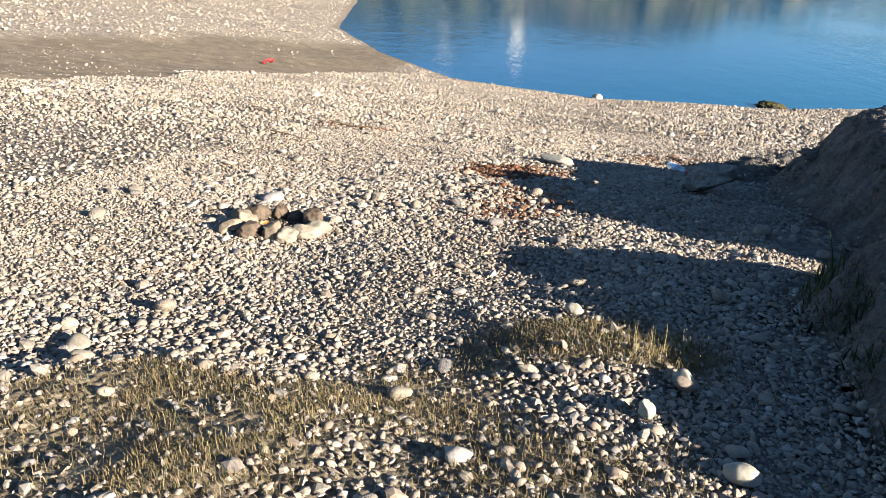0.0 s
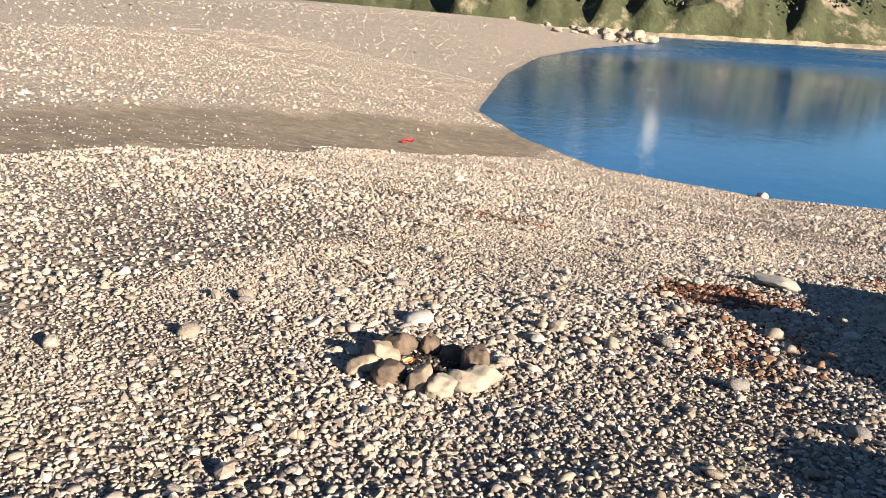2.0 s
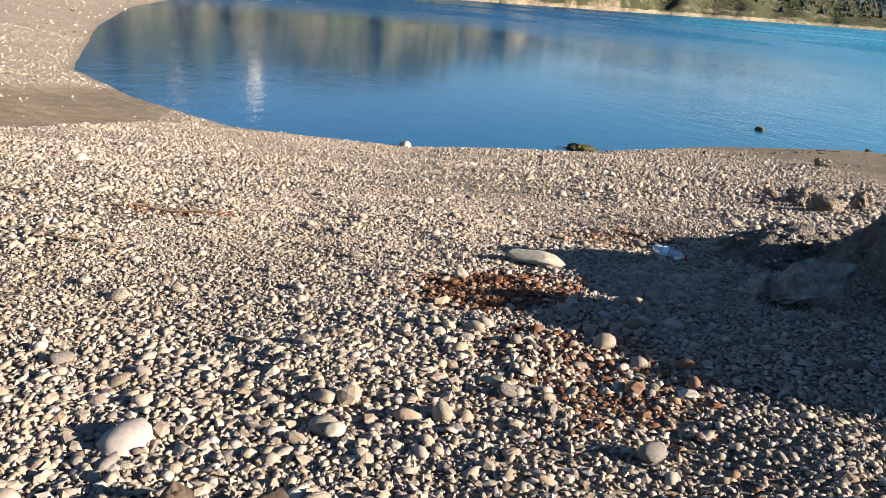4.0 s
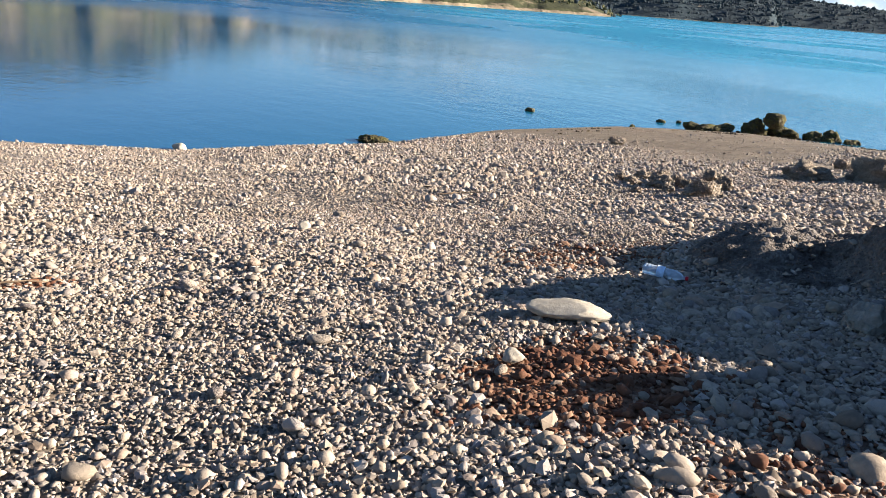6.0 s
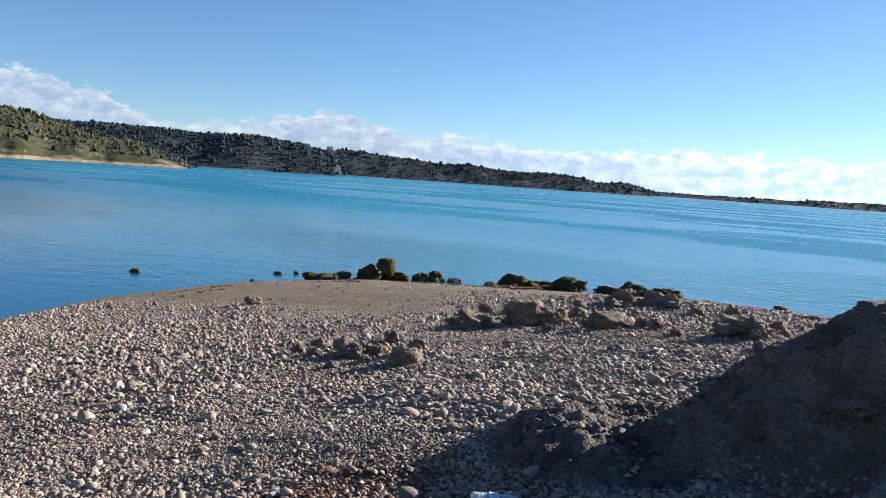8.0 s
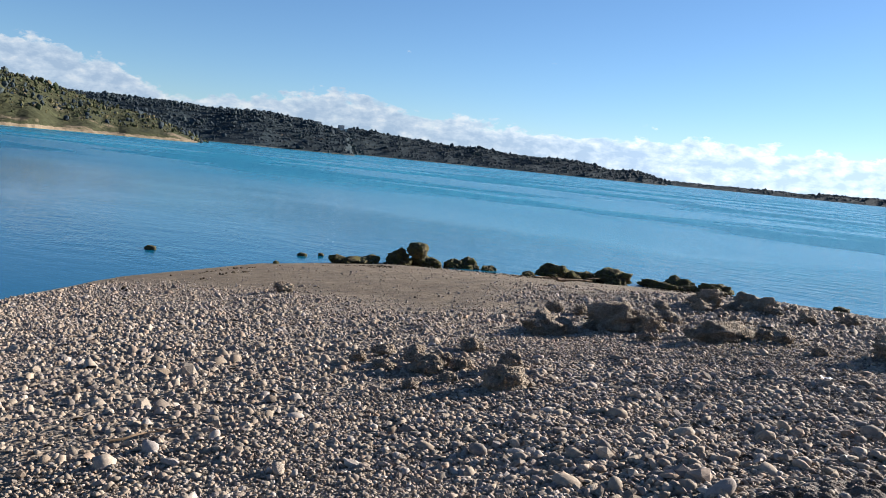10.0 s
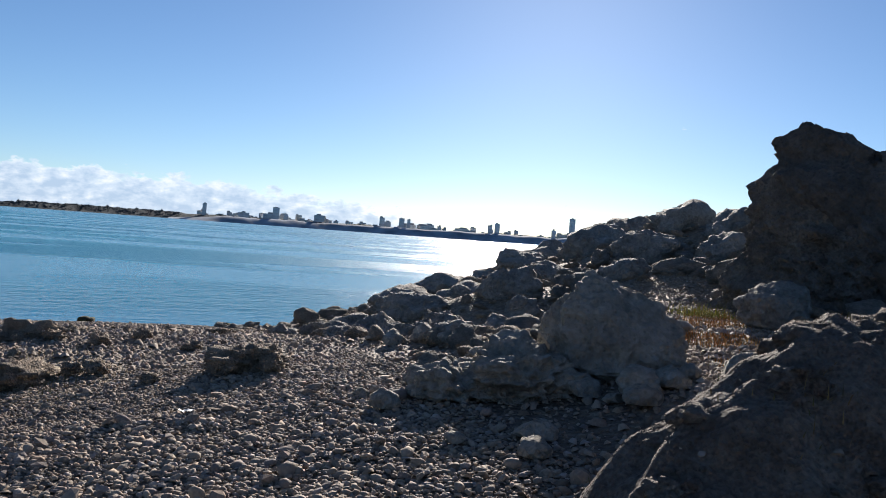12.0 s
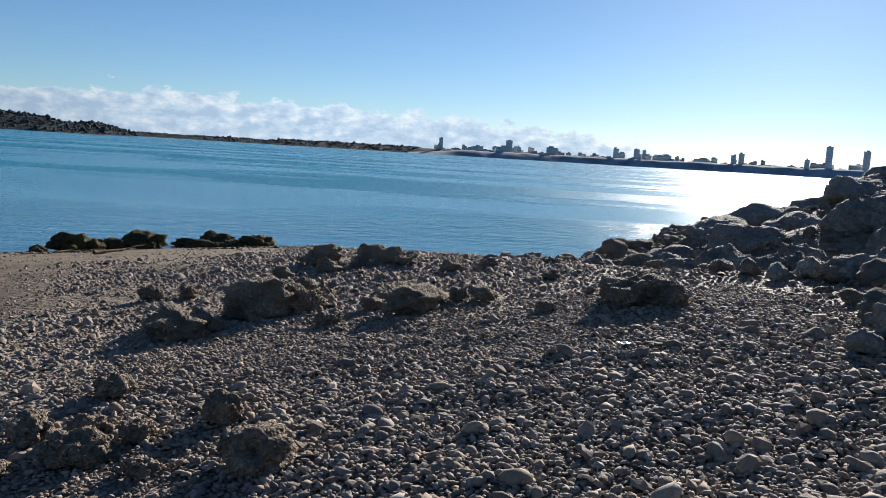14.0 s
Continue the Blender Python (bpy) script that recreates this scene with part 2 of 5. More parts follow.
def rock_material(name, dark, mid, light, moss=None, scale=1.0):
    m, t, b = material(name, 0.9, 0.2)
    where = coords(t)
    c = ramp(t, noise_tex(t, 1.3 * scale, 9, where, 0.65), [(0.28, dark), (0.5, mid), (0.72, light)])
    c = mix(t, 0.6, c, ramp(t, noise_tex(t, 11 * scale, 7, where, 0.7), [(0.3, (0.5, 0.47, 0.43)), (0.6, (1.0, 1.0, 1.0)), (0.8, (1.35, 1.3, 1.2))]), "MULTIPLY")
    pits = node(t, "TexVoronoi", Scale=17.0 * scale)
    t.links.new(where, pits.inputs["Vector"])
    c = mix(t, 0.5, c, ramp(t, pits.outputs["Distance"], [(0.02, (0.45, 0.43, 0.4)), (0.3, (1.0, 1.0, 1.0))]), "MULTIPLY")
    if moss:
        spots = ramp(t, noise_tex(t, 3.1 * scale, 6, where, 0.7), [(0.48, (0, 0, 0)), (0.6, (1, 1, 1))])
        c = mix(t, math_node(t, "MULTIPLY", spots, 0.75), c, moss)
    t.links.new(c, b.inputs["Base Color"])
    first = relief(t, b, noise_tex(t, 7 * scale, 10, where, 0.7), 0.09, 0.8)
    relief(t, b, pits.outputs["Distance"], 0.05, 0.8, first)
    return m


def smooth_stone(name, dark, light, scale=6.0):
    """Water-worn stone: faint mottling and veins, hardly any relief."""
    m, t, b = material(name, 0.8, 0.2)
    where = coords(t)
    c = ramp(t, noise_tex(t, scale, 8, where, 0.6), [(0.3, dark), (0.7, light)])
    c = mix(t, 0.5, c, ramp(t, noise_tex(t, scale * 9, 5, where, 0.7), [(0.3, (0.65, 0.62, 0.58)), (0.6, (1.05, 1.04, 1.0))]), "MULTIPLY")
    t.links.new(c, b.inputs["Base Color"])
    relief(t, b, noise_tex(t, scale * 6, 7, where, 0.65), 0.008, 0.5)
    return m


def plain(name, colour, rough=0.6, spread=0.25, scale=20.0, spec=0.3, distance=0.003):
    m, t, b = material(name, rough, spec)
    lo, hi = tuple(v * (1 - spread) for v in colour), tuple(min(v * (1 + spread), 1) for v in colour)
    t.links.new(ramp(t, noise_tex(t, scale, 6), [(0.3, lo), (0.7, hi)]), b.inputs["Base Color"])
    relief(t, b, noise_tex(t, scale * 3, 5), distance, 0.5)
    return m


def water_material():
    m, t, b = material("lake_water", 0.045, 0.27)
    b.inputs["IOR"].default_value = 1.33
    where = coords(t)
    c = ramp(t, noise_tex(t, 0.012, 4, where), [(0.35, (0.010, 0.140, 0.232)), (0.65, (0.014, 0.182, 0.282))])
    stretch = t.nodes.new("ShaderNodeMapping")
    stretch.inputs["Rotation"].default_value = (0, 0, radians(35))
    stretch.inputs["Scale"].default_value = (1.0, 0.55, 1.0)
    t.links.new(where, stretch.inputs[0])
    fine = noise_tex(t, 6.0, 3, stretch.outputs[0])
    swell = noise_tex(t, 1.1, 3, stretch.outputs[0])
    gusts = ramp(t, noise_tex(t, 0.03, 3, stretch.outputs[0]), [(0.46, (0.3, 0.3, 0.3)), (0.56, (1, 1, 1))])
    far = t.nodes.new("ShaderNodeVectorMath")
    far.operation = "DISTANCE"
    t.links.new(where, far.inputs[0])
    far.inputs[1].default_value = (-5, 60, 0)
    sheltered = ramp(t, math_node(t, "MULTIPLY", far.outputs["Value"], 0.01), [(0.4, (0.09, 0.09, 0.09)), (0.95, (1, 1, 1))])
    xyz = node(t, "SeparateXYZ")
    t.links.new(where, xyz.inputs[0])
    open_lake = math_node(t, "ADD", math_node(t, "SUBTRACT", math_node(t, "MULTIPLY", xyz.outputs[0], 0.01), math_node(t, "MULTIPLY", xyz.outputs[1], 0.0045)), 0.5)
    c = mix(t, ramp(t, open_lake, [(0.34, (0, 0, 0)), (0.85, (1, 1, 1))]), (0.003, 0.047, 0.113), c)
    t.links.new(c, b.inputs["Base Color"])
    h = math_node(t, "ADD", math_node(t, "MULTIPLY", fine, 0.3), swell)
    h = math_node(t, "MULTIPLY", math_node(t, "MULTIPLY", h, gusts), sheltered)
    relief(t, b, h, 0.45, 0.8)
    wind = ramp(t, math_node(t, "MULTIPLY", far.outputs["Value"], 0.01), [(0.4, (0.09, 0.09, 0.09)), (1.0, (0.34, 0.34, 0.34))])
    rough = mix(t, gusts, (0.14, 0.14, 0.14), (0.36, 0.36, 0.36))
    t.links.new(mix(t, 1.0, wind, rough, "DARKEN"), b.inputs["Roughness"])
    return m


GRAVEL = gravel_material()
PEBBLE = pebble_material("beach_pebble", STONES)
LOOSE = loose_material("loose_stone", STONES)
ROCK = rock_material("weathered_rock", (0.155, 0.145, 0.13), (0.265, 0.25, 0.225), (0.40, 0.38, 0.34))
CLOD = rock_material("lumpy_rock", (0.20, 0.155, 0.115), (0.32, 0.255, 0.19), (0.46, 0.385, 0.295), None, 2.5)
CRAG = rock_material("dark_crag", (0.066, 0.060, 0.054), (0.120, 0.109, 0.097), (0.195, 0.178, 0.157))
PITTED = rock_material("pitted_crag", (0.080, 0.073, 0.065), (0.148, 0.136, 0.121), (0.245, 0.226, 0.198), None, 1.4)
GREY = rock_material("pale_grey_rock", (0.22, 0.20, 0.17), (0.34, 0.315, 0.27), (0.47, 0.44, 0.38))
MOSSY = rock_material("mossy_rock", (0.035, 0.03, 0.018), (0.085, 0.07, 0.035), (0.16, 0.13, 0.06), (0.10, 0.095, 0.02), 2.0)
EARTH = rock_material("conglomerate", (0.100, 0.079, 0.065), (0.185, 0.153, 0.130), (0.30, 0.262, 0.225), None, 2.2)
WATER = water_material()


# ---------------------------------------------------------------- mesh helpers
def mesh_of(name, verts, faces, mat, smooth=True):
    verts, faces = np.asarray(verts, np.float32), np.asarray(faces, np.int32)
    me = bpy.data.meshes.new(name)
    k = faces.shape[1]
    me.vertices.add(len(verts))
    me.vertices.foreach_set("co", verts.ravel())
    me.loops.add(faces.size)
    me.loops.foreach_set("vertex_index", faces.ravel())
    me.polygons.add(len(faces))
    me.polygons.foreach_set("loop_start", np.arange(0, faces.size, k, dtype=np.int32))
    me.polygons.foreach_set("use_smooth", np.full(len(faces), smooth))
    me.materials.append(mat)
    me.update(calc_edges=True)
    return me


def part(name, me, parent=None, label="", m=None):
    ob = new(name, me)
    if parent:
        ob.parent = parent
    if m is not None:
        ob.matrix_basis = m
    return tagged(ob, label)


def ico(level):
    bm = bmesh.new()
    bmesh.ops.create_icosphere(bm, subdivisions=level, radius=1.0)
    v = np.array([p.co for p in bm.verts])
    f = np.array([[p.index for p in q.verts] for q in bm.faces])
    bm.free()
    return v, f


ICO = {n: ico(n) for n in (1, 2, 3, 4, 5, 6, 7)}


def lump(level, seed, size, rough=0.25, freq=1.3, flat=0.0, ridged=0.0, octaves=5, knobs=0.0, cuts=0):
    """A stone: a sphere pushed in and out by noise, then scaled; flat presses its underside."""
    v, f = ICO[level]
    o = seed * 7.31
    n = fbm(v[:, 0] * freq + o, v[:, 1] * freq - o, v[:, 2] * freq + 2 * o, octaves)
    r = 1 + rough * n
    if ridged:
        r = r - ridged * np.abs(vnoise(v[:, 0] * freq * 2.2 - o, v[:, 1] * freq * 2.2 + o, v[:, 2] * freq * 2.2)) + ridged * 0.4
    p = v * r[:, None]
    rng = np.random.default_rng(seed + 1000)
    for k in range(cuts):
        q = rng.normal(0, 1, 3)
        q[2] = abs(q[2]) * 0.8
        q /= np.linalg.norm(q)
        over = p @ q - rng.uniform(0.62, 0.88)
        p = p - np.maximum(over, 0)[:, None] * q[None] * 0.9
    p[:, 2] = np.where(p[:, 2] < -flat, -flat + (p[:, 2] + flat) * 0.25, p[:, 2]) if flat else p[:, 2]
    if knobs:
        p = p * (1 + knobs * fbm(v[:, 0] * 6 + o, v[:, 1] * 6, v[:, 2] * 6 - o, 3))[:, None]
    p = p / np.abs(p).max(0)
    return p * np.array(size), f


def many(name, templates, places, sizes, turns, mat, tilt=0.35, seed=1):
    """Joins copies of template stones into one mesh."""
    rng = np.random.default_rng(seed)
    n = len(places)
    pick = rng.integers(0, len(templates), n)
    verts, faces, start = [], [], 0
    tx, ty = rng.normal(0, tilt, n), rng.normal(0, tilt, n)
    for k, (tv, tf) in enumerate(templates):
        idx = np.nonzero(pick == k)[0]
        if not len(idx):
            continue
        v = tv[None] * sizes[idx][:, None, :]
        cx, sx, cy, sy = np.cos(tx[idx])[:, None], np.sin(tx[idx])[:, None], np.cos(ty[idx])[:, None], np.sin(ty[idx])[:, None]
        y, z = v[..., 1] * cx - v[..., 2] * sx, v[..., 1] * sx + v[..., 2] * cx
        x, z = v[..., 0] * cy + z * sy, -v[..., 0] * sy + z * cy
        c, s = np.cos(turns[idx])[:, None], np.sin(turns[idx])[:, None]
        v = np.stack([x * c - y * s, x * s + y * c, z], -1) + places[idx][:, None, :]
        f = tf[None] + (start + np.arange(len(idx)) * len(tv))[:, None, None]
        verts.append(v.reshape(-1, 3))
        faces.append(f.reshape(-1, 3))
        start += len(idx) * len(tv)
    return mesh_of(name, np.concatenate(verts), np.concatenate(faces), mat)


# ---------------------------------------------------------------- ground and water
def axis(lo, a, b, hi, step, growth):
    mid = list(np.arange(a, b, step))
    up, s = [b], step
    while up[-1] < hi:
        s *= growth
        up.append(up[-1] + s)
    down, s = [a], step
    while down[-1] > lo:
        s *= growth
        down.append(down[-1] - s)
    return np.array(down[:0:-1] + mid + up)


gx, gy = axis(-3000, -5, 13, 3000, 0.115, 1.06), axis(-3000, 0.5, 15.0, 3000, 0.115, 1.06)
GX, GY = np.meshgrid(gx, gy)
px, py = GX.ravel(), GY.ravel()
pz = height(px, py)
pz = pz - 0.14 * ss(0.06, 0.14, raised(px, py))
ni, nj = GX.shape
ids = np.arange(ni * nj).reshape(ni, nj)
quads = np.stack([ids[:-1, :-1], ids[:-1, 1:], ids[1:, 1:], ids[1:, :-1]], -1).reshape(-1, 4)
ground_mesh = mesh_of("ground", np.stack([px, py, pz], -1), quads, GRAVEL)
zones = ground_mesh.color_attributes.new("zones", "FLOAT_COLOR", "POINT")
earth = np.clip(turf(px, py) + 0.75 * ss(0.15, 0.5, raised(px, py)) + 0.6 * ss(5.4, 7.4, px) * (1 - ss(4, 8.2, py)), 0, 1)
# Fourth channel, 0.55 near the walk, is the painted gap shade of the bed.
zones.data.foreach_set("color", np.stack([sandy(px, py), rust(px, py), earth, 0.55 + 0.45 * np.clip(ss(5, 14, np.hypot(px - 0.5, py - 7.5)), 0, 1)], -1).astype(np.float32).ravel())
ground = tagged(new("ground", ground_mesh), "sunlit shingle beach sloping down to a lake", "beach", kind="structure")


def mound_shell(name, label, x0, x1, y0, y1, step, seed, first, last):
    """The knobbly conglomerate skin of a mound, dug a little into the shingle at its foot."""
    X, Y = np.meshgrid(np.arange(x0, x1, step), np.arange(y0, y1, step))
    x, y = X.ravel(), Y.ravel()
    k = raised(x, y, first, last)
    steep = ss(0.08, 0.3, k)
    crease = np.abs(vnoise(x * 1.6 + 3, y * 1.6, seed)) - 0.4
    knob = np.abs(vnoise(x * 6.5, y * 6.5, seed)) + 0.6 * np.abs(vnoise(x * 13, y * 13, seed))
    z = height(x, y) + steep * (-0.05 * crease + 0.03 * fbm(x * 4, y * 4, seed, 4) + 0.06 * knob - 0.05 + 0.012 * np.abs(vnoise(x * 24, y * 24, seed))) - 0.12 * (1 - ss(0.02, 0.09, k)) + 0.01
    x, y = x + 0.04 * steep * vnoise(x * 7, y * 7, 3.0 + seed), y + 0.04 * steep * vnoise(x * 7, y * 7, 9.0 + seed)
    n, m = X.shape
    idx = np.arange(n * m).reshape(n, m)
    q = np.stack([idx[:-1, :-1], idx[:-1, 1:], idx[1:, 1:], idx[1:, :-1]], -1).reshape(-1, 4)
    q = q[(k[q] > 0.02).all(1)]
    used = np.unique(q)
    back = np.zeros(n * m, int)
    back[used] = np.arange(len(used))
    return tagged(new(name, mesh_of(name, np.stack([x, y, z], -1)[used], back[q], EARTH)), label, "mound", "earth mounds")


mound_shell("rock_mound", "low brown conglomerate mound rising from the shingle", 1.9, 5.9, 3.8, 11.2, 0.03, 5.0, 0, 4)
mound_shell("rock_mound", "brown earth and stone mound with dark weeds", 1.2, 4.0, -0.9, 5.6, 0.036, 8.0, 4, 5)
w = 3400.0
water = tagged(new("water", mesh_of("water", [(-w, -w, 0), (w, -w, 0), (w, w, 0), (-w, w, 0)], [(0, 1, 2, 3)], WATER)),
               "rippled blue lake reflecting the sky", "lake", kind="structure")


def on_ground(x, y, lift=0.0):
    return float(height(np.array([x]), np.array([y]))[0]) + lift


# ---------------------------------------------------------------- shingle
def scatter(x0, x1, y0, y1, step, keep, seed):
    rng = np.random.default_rng(seed)
    xs, ys = np.meshgrid(np.arange(x0, x1, step), np.arange(y0, y1, step))
    x = xs.ravel() + rng.uniform(-0.5, 0.5, xs.size) * step
    y = ys.ravel() + rng.uniform(-0.5, 0.5, xs.size) * step
    ok = keep(x, y) > rng.uniform(0, 1, x.size)
    return x[ok], y[ok]


def dry(x, y):
    """Where pebbles lie: not in the water, thinly on sand, turf, the mounds and the rocky bank."""
    d = inland(x, y)
    bank = ss(6.2, 8.0, x) * (1 - ss(6.0, 8.2, y))
    return np.where(d < 0.0, 0.0, (1 - 0.9 * sandy(x, y)) * (1 - 0.85 * turf(x, y)) * (1 - 0.97 * ss(0.04, 0.2, raised(x, y))) * (1 - 0.7 * bank))


def beside(x, y):
    """Distance to either side of the strip that one walks along."""
    return np.abs(x + 0.6 - 0.33 * np.clip(y - 7, 0, 9))


def bedded(v, f):
    """A small stone without the face it lies on."""
    keep = ~(f == v[:, 2].argmin()).any(1)
    return v, f[keep]


PEBBLES = [bedded(*lump(1, 3 + k, (1, 1, 1), 0.34, 1.1, octaves=2)) for k in range(16)]
ROUNDED = [lump(2, 33 + k, (1, 1, 1), 0.24, 1.0, octaves=2) for k in range(10)]


def trodden(x, y):
    """The ground that lies close to the way along the beach."""
    n = 0.5 * vnoise(x * 1.1, y * 1.1, 9.0) + 0.35 * vnoise(x * 4, y * 4, 2.0)
    return ((beside(x, y) + n < 2.9) | ((x > 1.5) & (x + n < 10.5) & (y > 8.6))) & (y + n < 14.6)


def shingle(name, x0, x1, y0, y1, step, keep, temps, seed, scale=1.0, smooth=0.5, mat=None, label=""):
    x, y = scatter(x0, x1, y0, y1, step, keep, seed)
    rng = np.random.default_rng(seed + 50)
    n = len(x)
    r = step * scale * np.exp(rng.normal(0, 0.40, n)) * (1 + 0.25 * vnoise(x * 0.7, y * 0.7, 3.0)) * (1 - 0.4 * sandy(x, y))
    worn = ss(1.5, 4.0, x) * ss(8.0, 9.5, y)
    big = rng.uniform(0, 1, n) < 0.004 + 0.02 * worn + 0.03 * coarse(x, y)
    r = np.where(big, r * 1.25, r) * (1 + 0.3 * coarse(x, y) + 0.35 * worn)
    sizes = np.stack([r * rng.uniform(0.6, 0.95, n), r * rng.uniform(0.42, 0.68, n), r * rng.uniform(0.24, 0.50, n)], -1)
    z = height(x, y) + sizes[:, 2] * 0.5 + 0.006 * rng.uniform(0, 1, n)
    me = many(name, temps, np.stack([x, y, z], -1), sizes, rng.uniform(0, 6.28, n), mat or PEBBLE, 0.3, seed)
    each = len(temps[0][1])
    me.polygons.foreach_set("use_smooth", np.repeat(rng.uniform(0, 1, n) < smooth + 0.5 * worn, each))
    return tagged(new(name, me), label or "loose grey and beige beach pebbles covering the slope", "pebbles", kind="stuff")


def slope_west(x, y):
    """The side of the beach towards the damp hollow."""
    return (x < 0) & (y < 19)


def coarse(x, y):
    """Streaks of larger stones across the slope."""
    a = np.exp(-(((y - 7.3 - 0.25 * x) / 1.0) ** 2)) * ss(-4, -1, x) * (1 - ss(0.6, 1.6, x))
    c = np.exp(-(((x - 1.7) / 0.7) ** 2 + ((y - 8.9) / 0.8) ** 2))
    e = np.exp(-(((x - 5.0) / 2.0) ** 2 + ((y - 10.6) / 1.6) ** 2))
    w = np.exp(-(((x - 5.3) / 0.9) ** 2 + ((y - 8.2) / 0.8) ** 2))
    return np.clip(a + c + 0.35 * e + w, 0, 1)


def dome(k, sides=6):
    """A low flat stone lying on the bed: a rim, a shoulder and a top, without an underside."""
    rng = np.random.default_rng(800 + k)
    a = np.arange(sides) * (6.283 / sides) + rng.uniform(-0.3, 0.3, sides)
    rim = np.stack([np.cos(a), np.sin(a), -0.6 + 0 * a], -1) * rng.uniform(0.8, 1.1, (sides, 1))
    top = np.stack([0.5 * np.cos(a[::2]), 0.5 * np.sin(a[::2]), rng.uniform(0.5, 1.0, sides // 2)], -1)
    v = np.concatenate([rim, top])
    f = []
    for i in range(sides // 2):
        p, q, r, m, n = 2 * i, 2 * i + 1, (2 * i + 2) % sides, sides + i, sides + (i + 1) % (sides // 2)
        f += [(p, q, m), (q, r, n), (q, n, m)]
    return v, np.array(f + [tuple(range(sides, sides + sides // 2))])


DOMES = [dome(k) for k in range(14)]


def chip(k):
    """A low four-sided chip of stone, without an underside."""
    rng = np.random.default_rng(700 + k)
    a = np.arange(4) * 1.571 + rng.uniform(-0.4, 0.4, 4)
    rim = np.stack([np.cos(a), np.sin(a), -0.6 + 0 * a], -1) * rng.uniform(0.75, 1.1, (4, 1))
    v = np.concatenate([rim, [[rng.uniform(-0.35, 0.35), rng.uniform(-0.35, 0.35), 1.0]]])
    return v, np.array([(i, (i + 1) % 4, 4) for i in range(4)])


CHIPS = [chip(k) for k in range(12)]
RUSTY = pebble_material("rusty_pebble", [(0.0, (0.055, 0.023, 0.014)), (0.35, (0.155, 0.066, 0.036)), (0.6, (0.10, 0.047, 0.027)), (0.85, (0.20, 0.115, 0.072)), (1.0, (0.32, 0.25, 0.19))])
shingle("near_pebbles", -4.4, 12.2, 1.4, 15.0, 0.034, lambda x, y: trodden(x, y) * dry(x, y) * (1 - rust(x, y)), PEBBLES, 11, 0.52, 0.35)
shingle("grit", -4.0, 6.5, 1.6, 14.0, 0.0225, lambda x, y: (beside(x, y) + 0.4 * vnoise(x * 1.3, y * 1.3, 5.0) < 3.0) * dry(x, y) * (1 - rust(x, y)) * (0.35 + 0.65 * ss(-0.3, 0.3, vnoise(x * 0.9, y * 0.9, 41.0))), CHIPS, 17, 0.75, 0.3, label="fine angular grit between the pebbles")
shingle("rusty_pebbles", -3.6, 4.0, 4.5, 12.5, 0.028, lambda x, y: dry(x, y) * rust(x, y), PEBBLES, 16, 0.58, 0.4, RUSTY, "reddish-brown stained pebbles and grit")
shingle("cobbles", -4.4, 11.0, 1.4, 15.0, 0.15, lambda x, y: trodden(x, y) * dry(x, y) * (1 - rust(x, y)) * (0.05 + 0.6 * coarse(x, y)) * (1 - 0.9 * turf(x, y)) * ss(2.5, 5.0, y), ROUNDED, 15, 0.22, 0.7)
shingle("mid_pebbles", -12.0, 30.4, -0.5, 27.0, 0.08, lambda x, y: ~trodden(x, y) * (y > 1.0) * (x > -3 - 0.75 * y) * ~slope_west(x, y) * dry(x, y) * ~((x > 2.0) & (x < 5.0) & (y < 6.0)), DOMES, 12, 0.36, 0.4)
shingle("side_pebbles", -12.0, 0.0, 1.0, 20.0, 0.062, lambda x, y: ~trodden(x, y) * (x > -3 - 0.75 * y) * slope_west(x, y) * dry(x, y), DOMES, 18, 0.47, 0.4)
shingle("far_pebbles", -30.0, 14.0, 3.0, 55.0, 0.22, lambda x, y: dry(x, y) * ((x < -11.9) | (y > 26.9)), DOMES, 13, 0.24, 0.2)
shingle("spit_pebbles", -65.0, -11.0, 32.0, 180.0, 1.05, lambda x, y: dry(x, y) * ((x < -29.9) | (y > 54.9)) * (y > 24 - 0.9 * (x + 34)), DOMES, 14, 0.11, 0.2)


# ---------------------------------------------------------------- rocks
def rock(name, x, y, size, seed, mat, label, category="rock", group="", level=4, rough=0.3, freq=1.4, ridged=0.12, turn=0.0, sink=0.3, z=None, flat=0.35, knobs=0.045, lift=0.02, cuts=0, tip=0.0):
    """A rock of that width, depth and height standing on the ground, a little sunk in."""
    v, f = lump(level, seed, (1, 1, 1), rough, freq, flat, ridged, knobs=knobs, cuts=cuts)
    lo, hi = v.min(0), v.max(0)
    v = (v - (lo + hi) / 2) / (hi - lo) * np.array(size)
    ob = new(name, mesh_of(name, v, f, mat))
    low = v[:, 2].min()
    base = on_ground(x, y, lift) if z is None else z
    ob.matrix_basis = pose(x, y, base - low - sink * 0.25 * size[2], 0, tip, math.degrees(turn))
    return tagged(ob, label, category, group)


